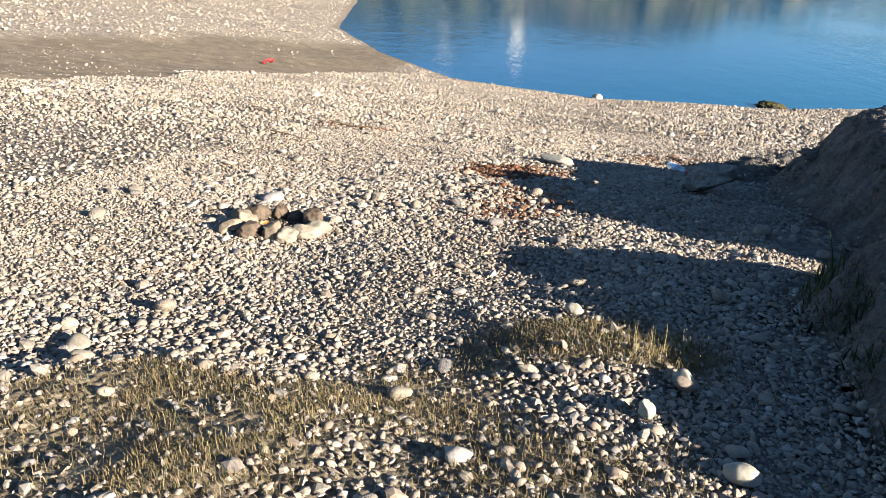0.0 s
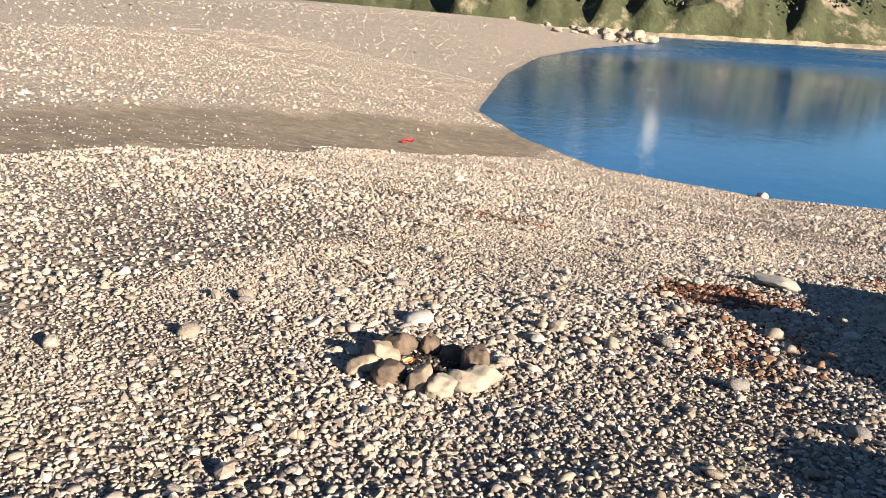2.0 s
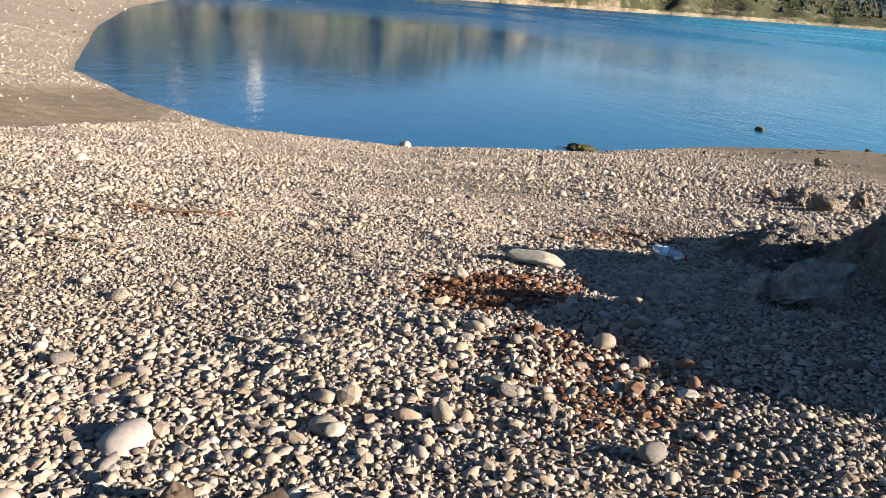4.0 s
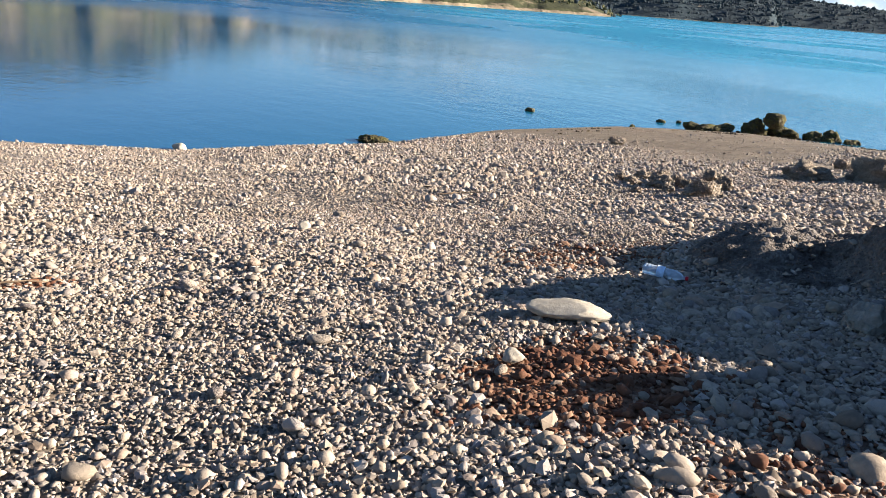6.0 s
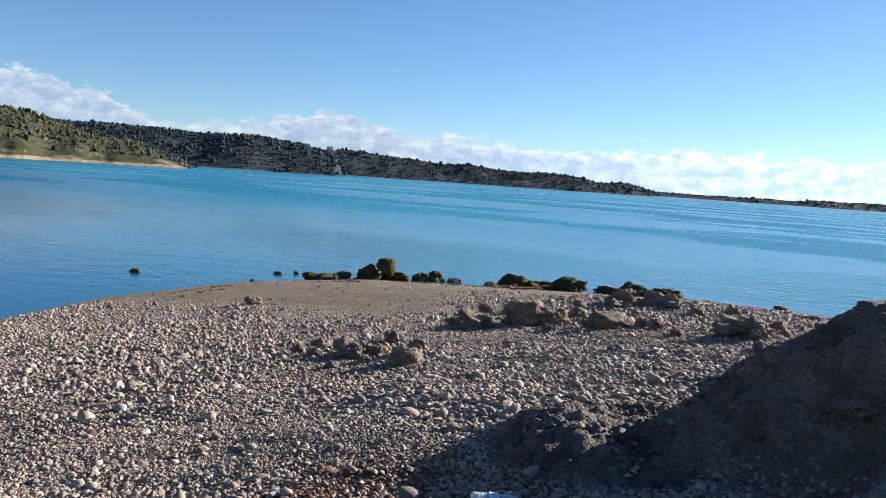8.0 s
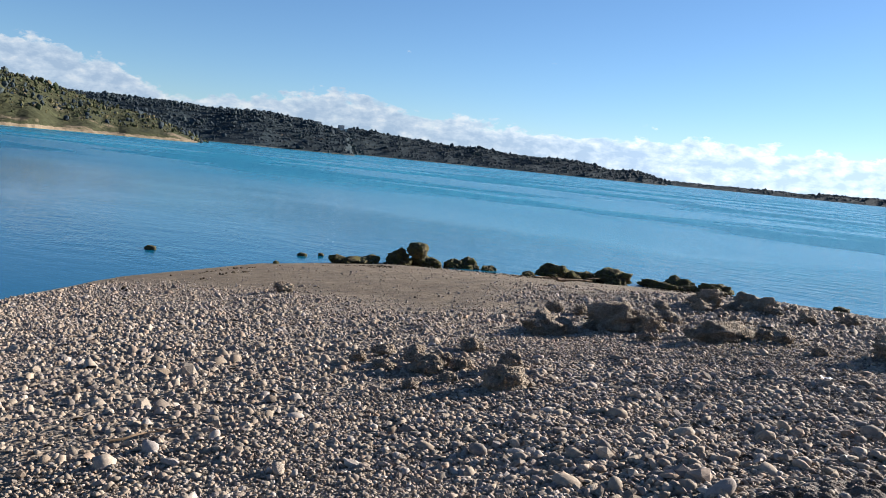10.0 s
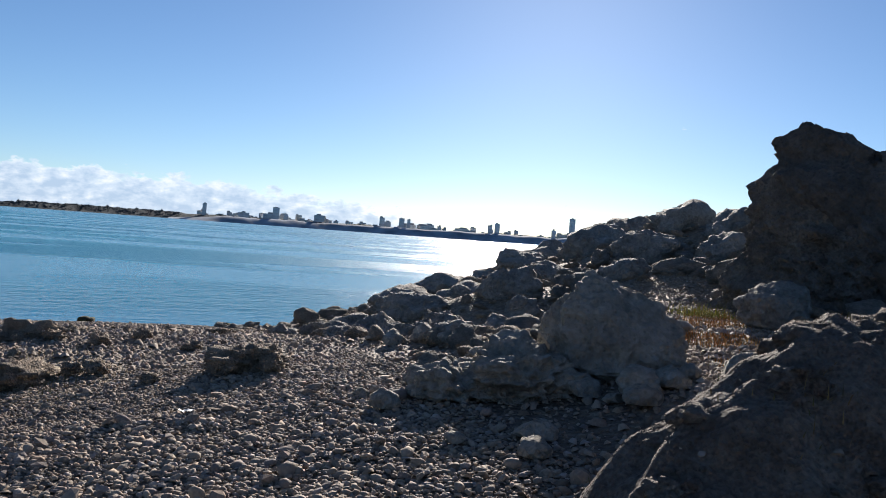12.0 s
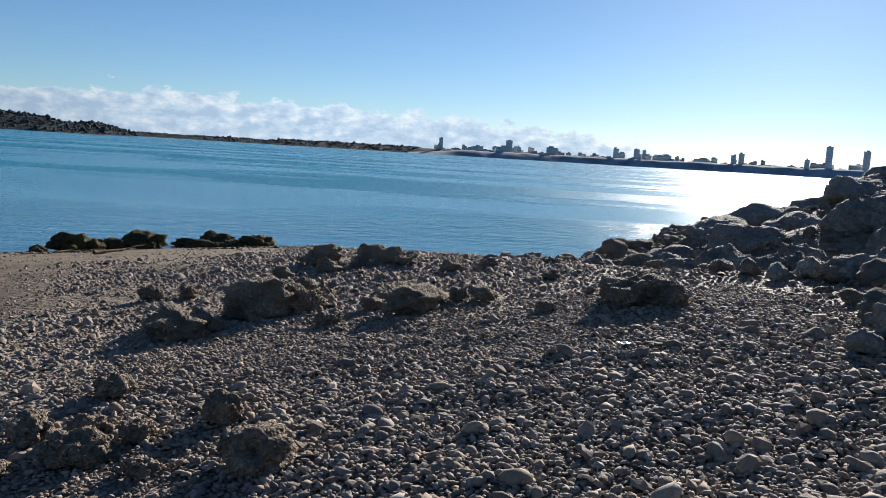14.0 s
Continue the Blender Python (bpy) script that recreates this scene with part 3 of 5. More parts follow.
SHORE_G, FIELD_G, BANK_G = "mossy rocks at the water's edge", "rocks strewn on the point", "boulders of the rocky bank"
wet = "dark wet rock with yellow-brown moss at the waterline"
for i, (x, y, w, d, h, z) in enumerate([
        (23.34, 25.64, 0.7, 0.7, 0.67, 0.34), (23.09, 26.24, 0.91, 0.84, 0.76, None), (24.05, 25.8, 1.45, 1.07, 0.61, None),
        (24.84, 24.97, 0.76, 0.61, 0.47, None), (25.45, 24.68, 0.76, 0.69, 0.64, None), (25.68, 24, 0.61, 0.46, 0.31, None),
        (21.88, 26.82, 1.44, 0.61, 0.26, None), (21.1, 27.11, 0.76, 0.46, 0.18, None),
        (26.13, 21.63, 1.03, 0.93, 0.65, None), (27.21, 20.83, 1.25, 0.78, 0.42, None), (27.58, 19.8, 1.28, 1.09, 0.68, None), (25.21, 22.1, 0.84, 0.46, 0.21, None),
        (29.85, 17.89, 1.86, 1.09, 0.65, None), (28.87, 18.53, 1.4, 0.78, 0.37, None), (29.84, 16.63, 1.16, 0.93, 0.47, None),
        (7.62, 26.45, 0.9, 0.6, 0.25, None)]):
    rock("shore_rock", x, y, (w * 1.2, d * 1.15, h * 0.92), 20 + i, MOSSY, wet, "rock", SHORE_G, 4, 0.36 if z is None else 0.16, 1.9, 0.22 if z is None else 0.06, 0.6 * i, 0.35, z, 0.2 if z is None else 0.0, 0.07)
rng = random.Random(19)
for i in range(30):
    (ax, ay), (bx, by) = (((20.31, 27.4), (23.01, 26.39)), ((23.64, 25.87), (25.77, 24.08)), ((24.9, 22.34), (27.88, 19.72)), ((28.33, 18.85), (30.32, 16.56)))[i % 4]
    k = rng.random()
    s = rng.uniform(0.3, 0.7)
    rock("shore_rock", ax + (bx - ax) * k + rng.uniform(-0.2, 0.2), ay + (by - ay) * k + rng.uniform(-0.2, 0.2), (s * 1.3, s, s * rng.uniform(0.4, 0.75)), 330 + i, MOSSY,
         "small dark mossy rock at the waterline", "rock", SHORE_G, 3, 0.36, 1.9, 0.2, 0.9 * i, 0.3, None, 0.2, 0.06)
for i, (x, y, w, d, h) in enumerate([(30.22, 12.49, 0.84, 0.59, 0.27), (16.94, 31.98, 0.62, 0.39, 0.16), (21.15, 29.11, 0.39, 0.3, 0.15), (21.85, 28.82, 0.27, 0.23, 0.14),
                                     (29.57, 8.01, 0.49, 0.45, 0.27), (18.59, 27.91, 0.22, 0.18, 0.18)]):
    rock("water_rock", x, y, (w, d, h), 50 + i, MOSSY, "small black wet rock breaking the lake surface", "rock", SHORE_G, 3, 0.3, 1.7, 0.15, i, 0.2, -0.02)
lumpy = "lumpy weathered brown rock lying on the shingle"
for i, (x, y, w, d, h) in enumerate([
        (10.16, 14.63, 0.95, 0.67, 0.4), (10.95, 13.94, 0.92, 0.82, 0.6), (11.02, 13.53, 0.78, 0.59, 0.39), (12.49, 15.57, 0.33, 0.31, 0.27), (12.6, 15.09, 0.41, 0.31, 0.2),
        (14.65, 13.5, 0.78, 0.62, 0.44), (14.3, 12.6, 0.83, 0.59, 0.39), (10.23, 12.21, 0.97, 0.68, 0.39), (15, 12, 0.63, 0.45, 0.18), (13.9, 12.2, 0.41, 0.36, 0.16),
        (9.42, 10.1, 0.78, 0.62, 0.37), (9.9, 9.75, 0.61, 0.46, 0.27), (13.4, 11, 0.34, 0.32, 0.22), (16.5, 10.4, 0.51, 0.34, 0.15), (17.5, 9.2, 0.42, 0.34, 0.12),
        (12.35, 21.8, 0.43, 0.35, 0.27), (9.5, 10.97, 0.27, 0.23, 0.12), (10.06, 13.12, 0.32, 0.29, 0.16), (14.6, 9.8, 0.33, 0.25, 0.12), (11.9, 10.4, 0.4, 0.28, 0.16)]):
    rock("field_rock", x, y, (w * 1.05, d, h * 0.8), 70 + i, CLOD, lumpy, "rock", FIELD_G, 4, 0.42, 1.9, 0.24, 0.8 * i, 0.3, knobs=0.08)
rng = random.Random(23)
for i in range(34):
    cx, cy, w = ((11.1, 13.9, 0.9), (14.4, 13.0, 0.8), (10.6, 12.3, 0.8), (9.7, 10.0, 0.7), (10.2, 14.6, 0.6), (14.0, 12.0, 1.0))[i % 6]
    s = rng.uniform(0.12, 0.34)
    rock("field_rock", cx + rng.gauss(0, w * 0.7), cy + rng.gauss(0, w * 0.55), (s * 1.3, s, s * rng.uniform(0.45, 0.8)), 370 + i, CLOD, "small brown rock beside larger weathered rocks", "rock", FIELD_G,
         3, 0.4, 1.9, 0.2, 0.7 * i, 0.25, knobs=0.06)
crumb = "crumbly conglomerate clod among the pebbles"
for i, (x, y, w, d, h) in enumerate([(6.16, 13.27, 0.55, 0.46, 0.32), (6.93, 13.62, 0.29, 0.27, 0.26), (6.48, 14.35, 0.42, 0.38, 0.25), (6.72, 14.09, 0.26, 0.21, 0.17),
                                     (6.89, 14.78, 0.42, 0.32, 0.23), (6.83, 14.41, 0.32, 0.28, 0.21), (7.15, 15.41, 0.33, 0.26, 0.16), (7.74, 14.54, 0.34, 0.32, 0.21),
                                     (6.18, 13.92, 0.22, 0.19, 0.14), (6.33, 14.82, 0.28, 0.24, 0.16), (5.74, 14.06, 0.2, 0.17, 0.11), (6.68, 15.41, 0.25, 0.22, 0.16)]):
    rock("clod", x, y, (w, d, h * 0.78), 100 + i, CLOD, crumb, "rock", FIELD_G, 4, 0.3, 2.2, 0.28, 0.9 * i, 0.25)

rock("boulder", 2.16, 8.14, (0.62, 0.36, 0.27), 130, ROCK, "smooth grey boulder leaning at the foot of the mound", "boulder", "", 5, 0.30, 1.2, 0.10, -0.86, 0.3, knobs=0.04, lift=0.10, cuts=3, tip=-26)
rock("boulder", 2.02, 8.4, (0.25, 0.2, 0.17), 131, GREY, "small grey boulder at the foot of the mound", "boulder", "", 4, 0.25, 1.2, 0.08, 1.5, 0.2, cuts=3)

for i, (x, y, s) in enumerate([(3.75, 8.15, 0.5), (3.6, 7.9, 0.42), (3.95, 7.4, 0.6), (3.6, 8.5, 0.3), (3.75, 8.85, 0.28), (3.55, 9.15, 0.24), (4.1, 6.9, 0.5), (3.2, 8.4, 0.26)]):
    rock("crest_rock", x, y, (s * 1.2, s * 1.3, s * 0.5), 760 + i, EARTH, "knobbly brown rock on the crest of the mound", "rock", "rocks on the mound", 4, 0.36, 1.8, 0.2, 0.7 * i, 3.4, knobs=0.07)

# the standing boulder on the slope and its lower shoulders
pale = "craggy grey boulder standing on the pebble slope"
rock("boulder", 6.72, 7.42, (1.3, 0.9, 0.95), 143, GREY, pale, "boulder", BANK_G, 6, 0.24, 1.0, 0.14, 0.6, 0.4, None, 0.1, 0.07, cuts=1)
rock("boulder", 6.85, 8.25, (1.25, 0.9, 0.6), 141, GREY, "low knobbly shoulder of rock beside a boulder", "boulder", BANK_G, 6, 0.36, 1.5, 0.22, 0.9, 0.5, knobs=0.11)
rock("boulder", 7.2, 8.75, (0.85, 0.7, 0.36), 144, GREY, "low knobbly shoulder of rock beside a boulder", "boulder", BANK_G, 5, 0.36, 1.5, 0.2, 0.4, 0.5, knobs=0.09, cuts=2)
rock("boulder", 5.71, 6.88, (0.46, 0.41, 0.29), 142, GREY, "small grey boulder beside a larger one", "boulder", BANK_G, 4, 0.3, 1.4, 0.14, 0.4, 0.4, cuts=3)
rng = random.Random(29)
for i in range(46):
    cx, cy = ((5.9, 8.1), (7.3, 8.9), (5.7, 7.4), (8.0, 7.7), (10.3, 7.5), (9.1, 7.0))[i % 6]
    s = rng.uniform(0.12, 0.3)
    rock("field_rock", cx + rng.gauss(0, 0.5), cy + rng.gauss(0, 0.45), (s * 1.3, s, s * rng.uniform(0.5, 0.8)), 700 + i, GREY, "rounded grey stone at the foot of a boulder", "rock", FIELD_G,
         3, 0.25, 1.2, 0.08, 0.7 * i, 0.3, cuts=3)


def outcrop():
    """The great crag: a beaked block, highest at its north-east end and falling away to the south-west."""
    v, f = ICO[7]
    p = v / (np.abs(v) ** 4).sum(1)[:, None] ** (1 / 4)
    n = fbm(v[:, 0] * 1.5 + 5, v[:, 1] * 1.5, v[:, 2] * 1.5, 6)
    crease = np.abs(vnoise(v[:, 0] * 2.6, v[:, 1] * 2.6 + 3, v[:, 2] * 4.5))
    pits = np.abs(fbm(v[:, 0] * 7, v[:, 1] * 7, v[:, 2] * 7, 4))
    ledge = vnoise(v[:, 0] * 1.5, v[:, 1] * 1.5, v[:, 2] * 9)
    p = p * (1 + 0.14 * n - 0.20 * crease + 0.06 - 0.11 * pits * (1.2 - v[:, 2]) + 0.035 * ledge + 0.022 * fbm(v[:, 0] * 19, v[:, 1] * 19, v[:, 2] * 19, 3))[:, None]
    s = (p[:, 0] + 1) / 2
    top = np.interp(s, [-0.1, 0.0, 0.12, 0.28, 0.42, 0.55, 0.68, 0.85, 1.0, 1.2], [4.35, 4.50, 4.56, 4.50, 4.20, 3.85, 3.55, 3.3, 3.05, 2.6])
    up = (p[:, 2] + 1) / 2
    z = 1.0 + (top - 1.0) * up
    lean = 0.95 * np.clip(up, 0, 1) * (1 - s)
    notch = -0.22 * np.exp(-((z - 4.1) / 0.16) ** 2) * (s < 0.35) + 0.10 * np.exp(-((z - 4.42) / 0.12) ** 2) * (s < 0.35)
    along = -0.95 + 4.7 * s + lean - notch
    thick = p[:, 1] * (1.55 - 0.75 * np.clip(up, 0, 1)) * (0.75 + 0.35 * np.sin(np.clip(s, 0, 1) * 3.14))
    bound = 0.80 - 0.62 * s + 0.05 * vnoise(v[:, 0] * 5, v[:, 1] * 5, v[:, 2] * 5)
    over = ss(-0.02, 0.05, up - bound)
    thick = thick * (0.93 + 0.09 * over)
    along = along - 0.10 * over * (1 - ss(0.0, 0.5, s))
    ax, ay = -0.78, -0.626
    x = 0.82 * (11.78 + ax * along - ay * thick) - 0.3
    y = 0.82 * (1.06 + ay * along + ax * thick) + 2.34
    z = 0.82 * z + 1.70
    root = tagged(new("crag"), "great dark beaked crag standing above the shore", "rock", BANK_G)
    p = np.stack([x, y, z], -1)
    cap = (over[f] > 0.5).any(1)
    for name, pick, mat, label in (("cap_rock", cap, CRAG, "dark weathered upper layer"), ("base_rock", ~cap, PITTED, "paler pitted lower layer")):
        used = np.unique(f[pick])
        back = np.zeros(len(p), int)
        back[used] = np.arange(len(used))
        part(name, mesh_of(name, p[used], back[f[pick]], mat), root, label)


outcrop()
rock("boulder", 5.82, 1.6, (1.2, 1.2, 1.6), 150, CRAG, "dark rounded boulder on the crest behind the crag", "boulder", BANK_G, 5, 0.25, 1.2, 0.12, 0.3, 0.3)
rock("boulder", 7.14, 2.18, (2.79, 1.8, 1.23), 151, CRAG, "broad dark slab of rock sloping from the crag", "boulder", BANK_G, 5, 0.25, 1.2, 0.12, 0.6, 0.5)
rock("boulder", 7.96, 4.56, (0.82, 0.66, 0.57), 152, ROCK, "grey boulder at the foot of the crag", "boulder", BANK_G, 4, 0.3, 1.4, 0.14, 0.6, 0.4)

for i, (x, y, w, d, h) in enumerate([
        (17.21, 8.25, 0.65, 0.54, 0.54), (14.88, 7.77, 0.58, 0.49, 0.43), (16.62, 6.95, 1.71, 1.17, 0.85), (15.81, 7.67, 0.45, 0.36, 0.25),
        (13.37, 7.37, 0.93, 0.8, 0.71), (13.75, 7.94, 0.62, 0.49, 0.37), (15.72, 5.96, 1.44, 1.08, 0.85), (13.03, 6.3, 1.06, 0.89, 0.75),
        (18.15, 5.33, 1.98, 1.44, 1.08), (19.05, 3.89, 1.8, 1.44, 0.99), (16.89, 4.52, 1.44, 1.17, 0.9), (19.77, 2.27, 1.98, 1.62, 1.17), (20.22, 0.65, 2.16, 1.62, 1.17),
        (14.91, 4.34, 1.17, 0.99, 0.72), (17.97, 2.54, 1.53, 1.26, 0.9), (18.51, 0.11, 1.8, 1.44, 1.08), (16.35, 2.72, 1.26, 0.99, 0.72), (20.31, -1.6, 2.34, 1.8, 1.17),
        (19.77, -3.4, 2.34, 1.98, 1.08), (17.61, -1.78, 1.98, 1.62, 1.08), (18.69, -5.2, 2.16, 1.8, 0.9), (16.17, 0.38, 1.44, 1.17, 0.81), (15.45, -1.42, 1.62, 1.26, 0.9),
        (14.37, 2.18, 1.08, 0.9, 0.63), (16.71, -3.94, 1.8, 1.44, 0.81), (12, 5.27, 0.79, 0.62, 0.49), (10.98, 6.4, 0.7, 0.52, 0.44), (10.17, 7.41, 0.6, 0.52, 0.36),
        (12.7, 3.47, 0.9, 0.72, 0.54), (14.5, 6.87, 0.81, 0.63, 0.54), (11.79, 7.52, 0.52, 0.44, 0.35), (10.09, 5.54, 0.66, 0.57, 0.41), (14.01, 0.02, 1.26, 0.99, 0.72),
        (9.48, 6.2, 0.52, 0.43, 0.33), (13.61, 4.72, 0.81, 0.72, 0.54), (8.58, 5.89, 0.43, 0.38, 0.26)] ):
    rock("boulder", x, y, (w * 1.2, d * 1.2, h * (1.05 - 0.35 * (x > 15.3 and y > 1.5))), 160 + i, ROCK, "craggy brown-grey boulder on the rocky bank", "boulder", BANK_G, 4, 0.30, 1.3, 0.18, 1.1 * i, 1.4, knobs=0.07)


def footpath(x, y):
    along = np.clip(((x - 5.82) * 3.94 - (y - 6.69) * 2.46) / 21.6, 0, 1.9)
    return 1 - ss(0.7, 1.3, np.hypot(x - 5.82 - 3.94 * along, y - 6.69 + 2.46 * along))


def bank(x, y):
    along = np.clip(((x - 5.82) * 3.94 - (y - 6.69) * 2.46) / 21.6, 0, 1.6)
    clear = ss(0.55, 1.0, np.hypot(x - 5.82 - 3.94 * along, y - 6.69 + 2.46 * along))
    return clear * ss(5.4, 7.2, x) * (1 - ss(7.0, 8.8, y)) * (inland(x, y) > 0.2) * (0.45 + 0.55 * ss(-0.2, 0.4, fbm(x * 0.6, y * 0.6, 21.0, 3)))


RUBBLE = [lump(2, 90 + k, (1, 1, 1), 0.4, 1.3, octaves=3) for k in range(8)]
shingle("path_pebbles", 5.0, 14.5, 0.5, 8.0, 0.06, lambda x, y: footpath(x, y) * (1 - 0.9 * turf(x, y)), DOMES, 35, 0.46, 0.4, None, "grey pebbles on the path between the rocks")
shingle("bank_rubble", 5.3, 28.0, -6.0, 9.2, 0.31, bank, RUBBLE, 31, 0.52, 0.7, CLOD, "grey stones and rubble between the boulders of the bank")
bouldery = [mesh_of("bank_rock", *lump(3, 190 + k, (1, 1, 1), 0.42, 1.5, octaves=4, ridged=0.16, knobs=0.06), ROCK) for k in range(8)]
bx, by = scatter(5.8, 29.0, -6.0, 9.0, 0.62, lambda x, y: 0.5 * bank(x, y), 33)
rng = np.random.default_rng(83)
for k in range(len(bx)):
    r = 0.34 * math.exp(rng.normal(0, 0.38)) * (1.0 - 0.25 * (bx[k] > 15.3))
    size = (r * rng.uniform(0.7, 0.95), r * rng.uniform(0.5, 0.75), r * rng.uniform(0.32, 0.55))
    ob = tagged(new("bank_rock", bouldery[k % 8]), "rounded grey-brown rock crowded among others on the bank", "rock", "rocks crowded on the bank")
    ob.matrix_basis = pose(bx[k], by[k], on_ground(bx[k], by[k]) + size[2] * 0.45, rng.normal(0, 10), rng.normal(0, 10), rng.uniform(0, 360)) @ Matrix.Diagonal((*size, 1))
shingle("mound_rubble", 1.6, 6.0, -0.5, 11.0, 0.07, lambda x, y: 0.45 * ss(0.08, 0.3, raised(x, y)), PEBBLES, 32, 0.32, 0.7, EARTH, "stones embedded in the earth of the mounds")
WRACK = pebble_material("wrack", [(0.0, (0.03, 0.022, 0.014)), (0.6, (0.07, 0.05, 0.03)), (1.0, (0.13, 0.10, 0.06))])
shingle("wrack_lines", 11.0, 29.0, 15.0, 28.4, 0.08, lambda x, y: 0.55 * (np.exp(-((inland(x, y) - 1.4 - 0.7 * fbm(x * 0.5, y * 0.5, 3.0, 3)) / 0.15) ** 2) + np.exp(-((inland(x, y) - 3.0 - 0.9 * fbm(x * 0.35, y * 0.35, 6.0, 3)) / 0.18) ** 2))
        * ss(-0.2, 0.3, fbm(x * 0.8, y * 0.8, 13.0, 2)), PEBBLES, 34, 0.6, 0.2, WRACK, "dark lines of wrack and twigs washed up on the sand")


# ---------------------------------------------------------------- far shores, town and clouds
def slope_material(name, woods, rock_c, beach_c, foot, patch):
    m, t, b = material(name, 0.95, 0.1)
    where = coords(t)
    c = ramp(t, noise_tex(t, 0.09, 8, where, 0.7), [(0.3, tuple(v * 0.55 for v in woods)), (0.55, woods), (0.75, tuple(v * 1.6 for v in woods))])
    bare = ramp(t, noise_tex(t, 0.035, 6, where, 0.65), [(patch, (0, 0, 0)), (patch + 0.06, (1, 1, 1))])
    c = mix(t, bare, c, ramp(t, noise_tex(t, 0.3, 6, where), [(0.3, tuple(v * 0.6 for v in rock_c)), (0.7, rock_c)]))
    xyz = node(t, "SeparateXYZ")
    t.links.new(where, xyz.inputs[0])
    low = math_node(t, "LESS_THAN", math_node(t, "ADD", xyz.outputs[2], math_node(t, "MULTIPLY", noise_tex(t, 0.12, 4, where), foot)), foot * 1.15)
    c = mix(t, low, c, ramp(t, noise_tex(t, 0.22, 8, where, 0.7), [(0.32, tuple(v * 0.45 for v in beach_c)), (0.5, beach_c), (0.68, tuple(v * 1.35 for v in beach_c))]))
    t.links.new(c, b.inputs["Base Color"])
    relief(t, b, noise_tex(t, 0.25, 8, where), 2.0, 0.8)
    return m


# The bluish woods colour here has the haze of distance put into it.
WOODED = slope_material("haze_tinted_hill", (0.028, 0.040, 0.047), (0.34, 0.27, 0.19), (0.15, 0.13, 0.10), 0.9, 0.66)
SCRUB = slope_material("scrubby_hill", (0.046, 0.048, 0.024), (0.21, 0.165, 0.112), (0.180, 0.142, 0.097), 2.4, 0.55)
# Tree colours are pushed towards blue to paint in the far haze.
CANOPY = pebble_material("haze_tinted_canopy", [(0.0, (0.021, 0.032, 0.043)), (0.5, (0.032, 0.045, 0.055)), (1.0, (0.046, 0.060, 0.062))])
BUSHES = pebble_material("scrub_canopy", [(0.0, (0.026, 0.036, 0.017)), (0.45, (0.050, 0.058, 0.027)), (0.8, (0.085, 0.082, 0.038)), (1.0, (0.135, 0.108, 0.062))])


def hillside(name, label, bearings, rises, dist, depth, mat, rows=26, step=0.12, rough=0.12, cliff=0.0):
    """A shore hill seen from the beach: for each bearing the height of its crest, at that distance from the beach."""
    th = np.arange(min(bearings), max(bearings), step)
    order = np.argsort(bearings)
    el = np.interp(th, np.array(bearings, float)[order], np.array(rises, float)[order])
    near = np.interp(th, np.array(bearings, float)[order], np.array(dist, float)[order]) if isinstance(dist, (list, tuple)) else np.full(th.shape, float(dist))
    near = near * (1 + 0.006 * vnoise(th * 0.35, 0 * th, dist[0] if isinstance(dist, (list, tuple)) else dist))
    crest = near * (1 + depth)
    top = crest * np.tan(np.radians(el))
    v = np.linspace(0, 1.6, rows)
    T, V = np.meshgrid(np.radians(th), v)
    R = near[None] + (crest - near)[None] * V
    prof = np.where(V < 1, ss(-0.25, 1.0, V) - ss(-0.25, 1.0, np.zeros_like(V)), 1 - 0.5 * (V - 1))
    prof = np.where(V < 1, prof / (1 - ss(-0.25, 1.0, 0.0)), prof)
    x, y = R * np.cos(T), 10 + R * np.sin(T)
    z = top[None] * (prof + cliff * ss(0.0, 0.06, V) * (1 - V) * np.clip(0.6 + vnoise(T * 40, V * 0.0, 2.0), 0, 1.4) * (V < 1))
    z = z + rough * top[None] * fbm(x * 0.012, y * 0.012, 3.0, 4) * np.clip(V * 3, 0, 1) * (V < 1.2)
    z = np.where(V == 0, -1.5, z)
    n, k = x.shape
    idx = np.arange(n * k).reshape(n, k)
    q = np.stack([idx[:-1, :-1], idx[:-1, 1:], idx[1:, 1:], idx[1:, :-1]], -1).reshape(-1, 4)
    me = mesh_of(name, np.stack([x.ravel(), y.ravel(), z.ravel()], -1), q, mat)
    tagged(new(name, me), label, "hill", kind="structure")
    return x, y, z, V


def woods(name, label, field, count, size, seed, low=0.1, mat=None, loose=4.5):
    x, y, z, V = field
    rng = np.random.default_rng(seed)
    ok = np.nonzero((V.ravel() > low) & (V.ravel() < 1.1))[0]
    ok = ok[np.degrees(np.arctan2(y.ravel()[ok] - 10, x.ravel()[ok])) > -3] if name == "low_shore_woods" else ok
    pick = rng.choice(ok, count, p=(V.ravel()[ok] + 0.15) / (V.ravel()[ok] + 0.15).sum())
    p = np.stack([x.ravel()[pick], y.ravel()[pick], z.ravel()[pick]], -1)
    p[:, :2] += rng.normal(0, loose, (count, 2))
    s = size * np.exp(rng.normal(0, 0.45, count))
    p[:, 2] += 0.25 * s
    sizes = np.stack([s * rng.uniform(0.55, 0.9, count), s * rng.uniform(0.55, 0.9, count), s * rng.uniform(0.6, 1.15, count)], -1)
    temps = [lump(1, 60 + k, (1, 1, 1), 0.4, 1.6, octaves=2) for k in range(6)]
    me = many(name, temps, p, sizes, rng.uniform(0, 6.28, count), mat or CANOPY, 0.15, seed)
    me.polygons.foreach_set("use_smooth", np.zeros(len(me.polygons), bool))
    tagged(new(name, me), label, "woods", kind="stuff")


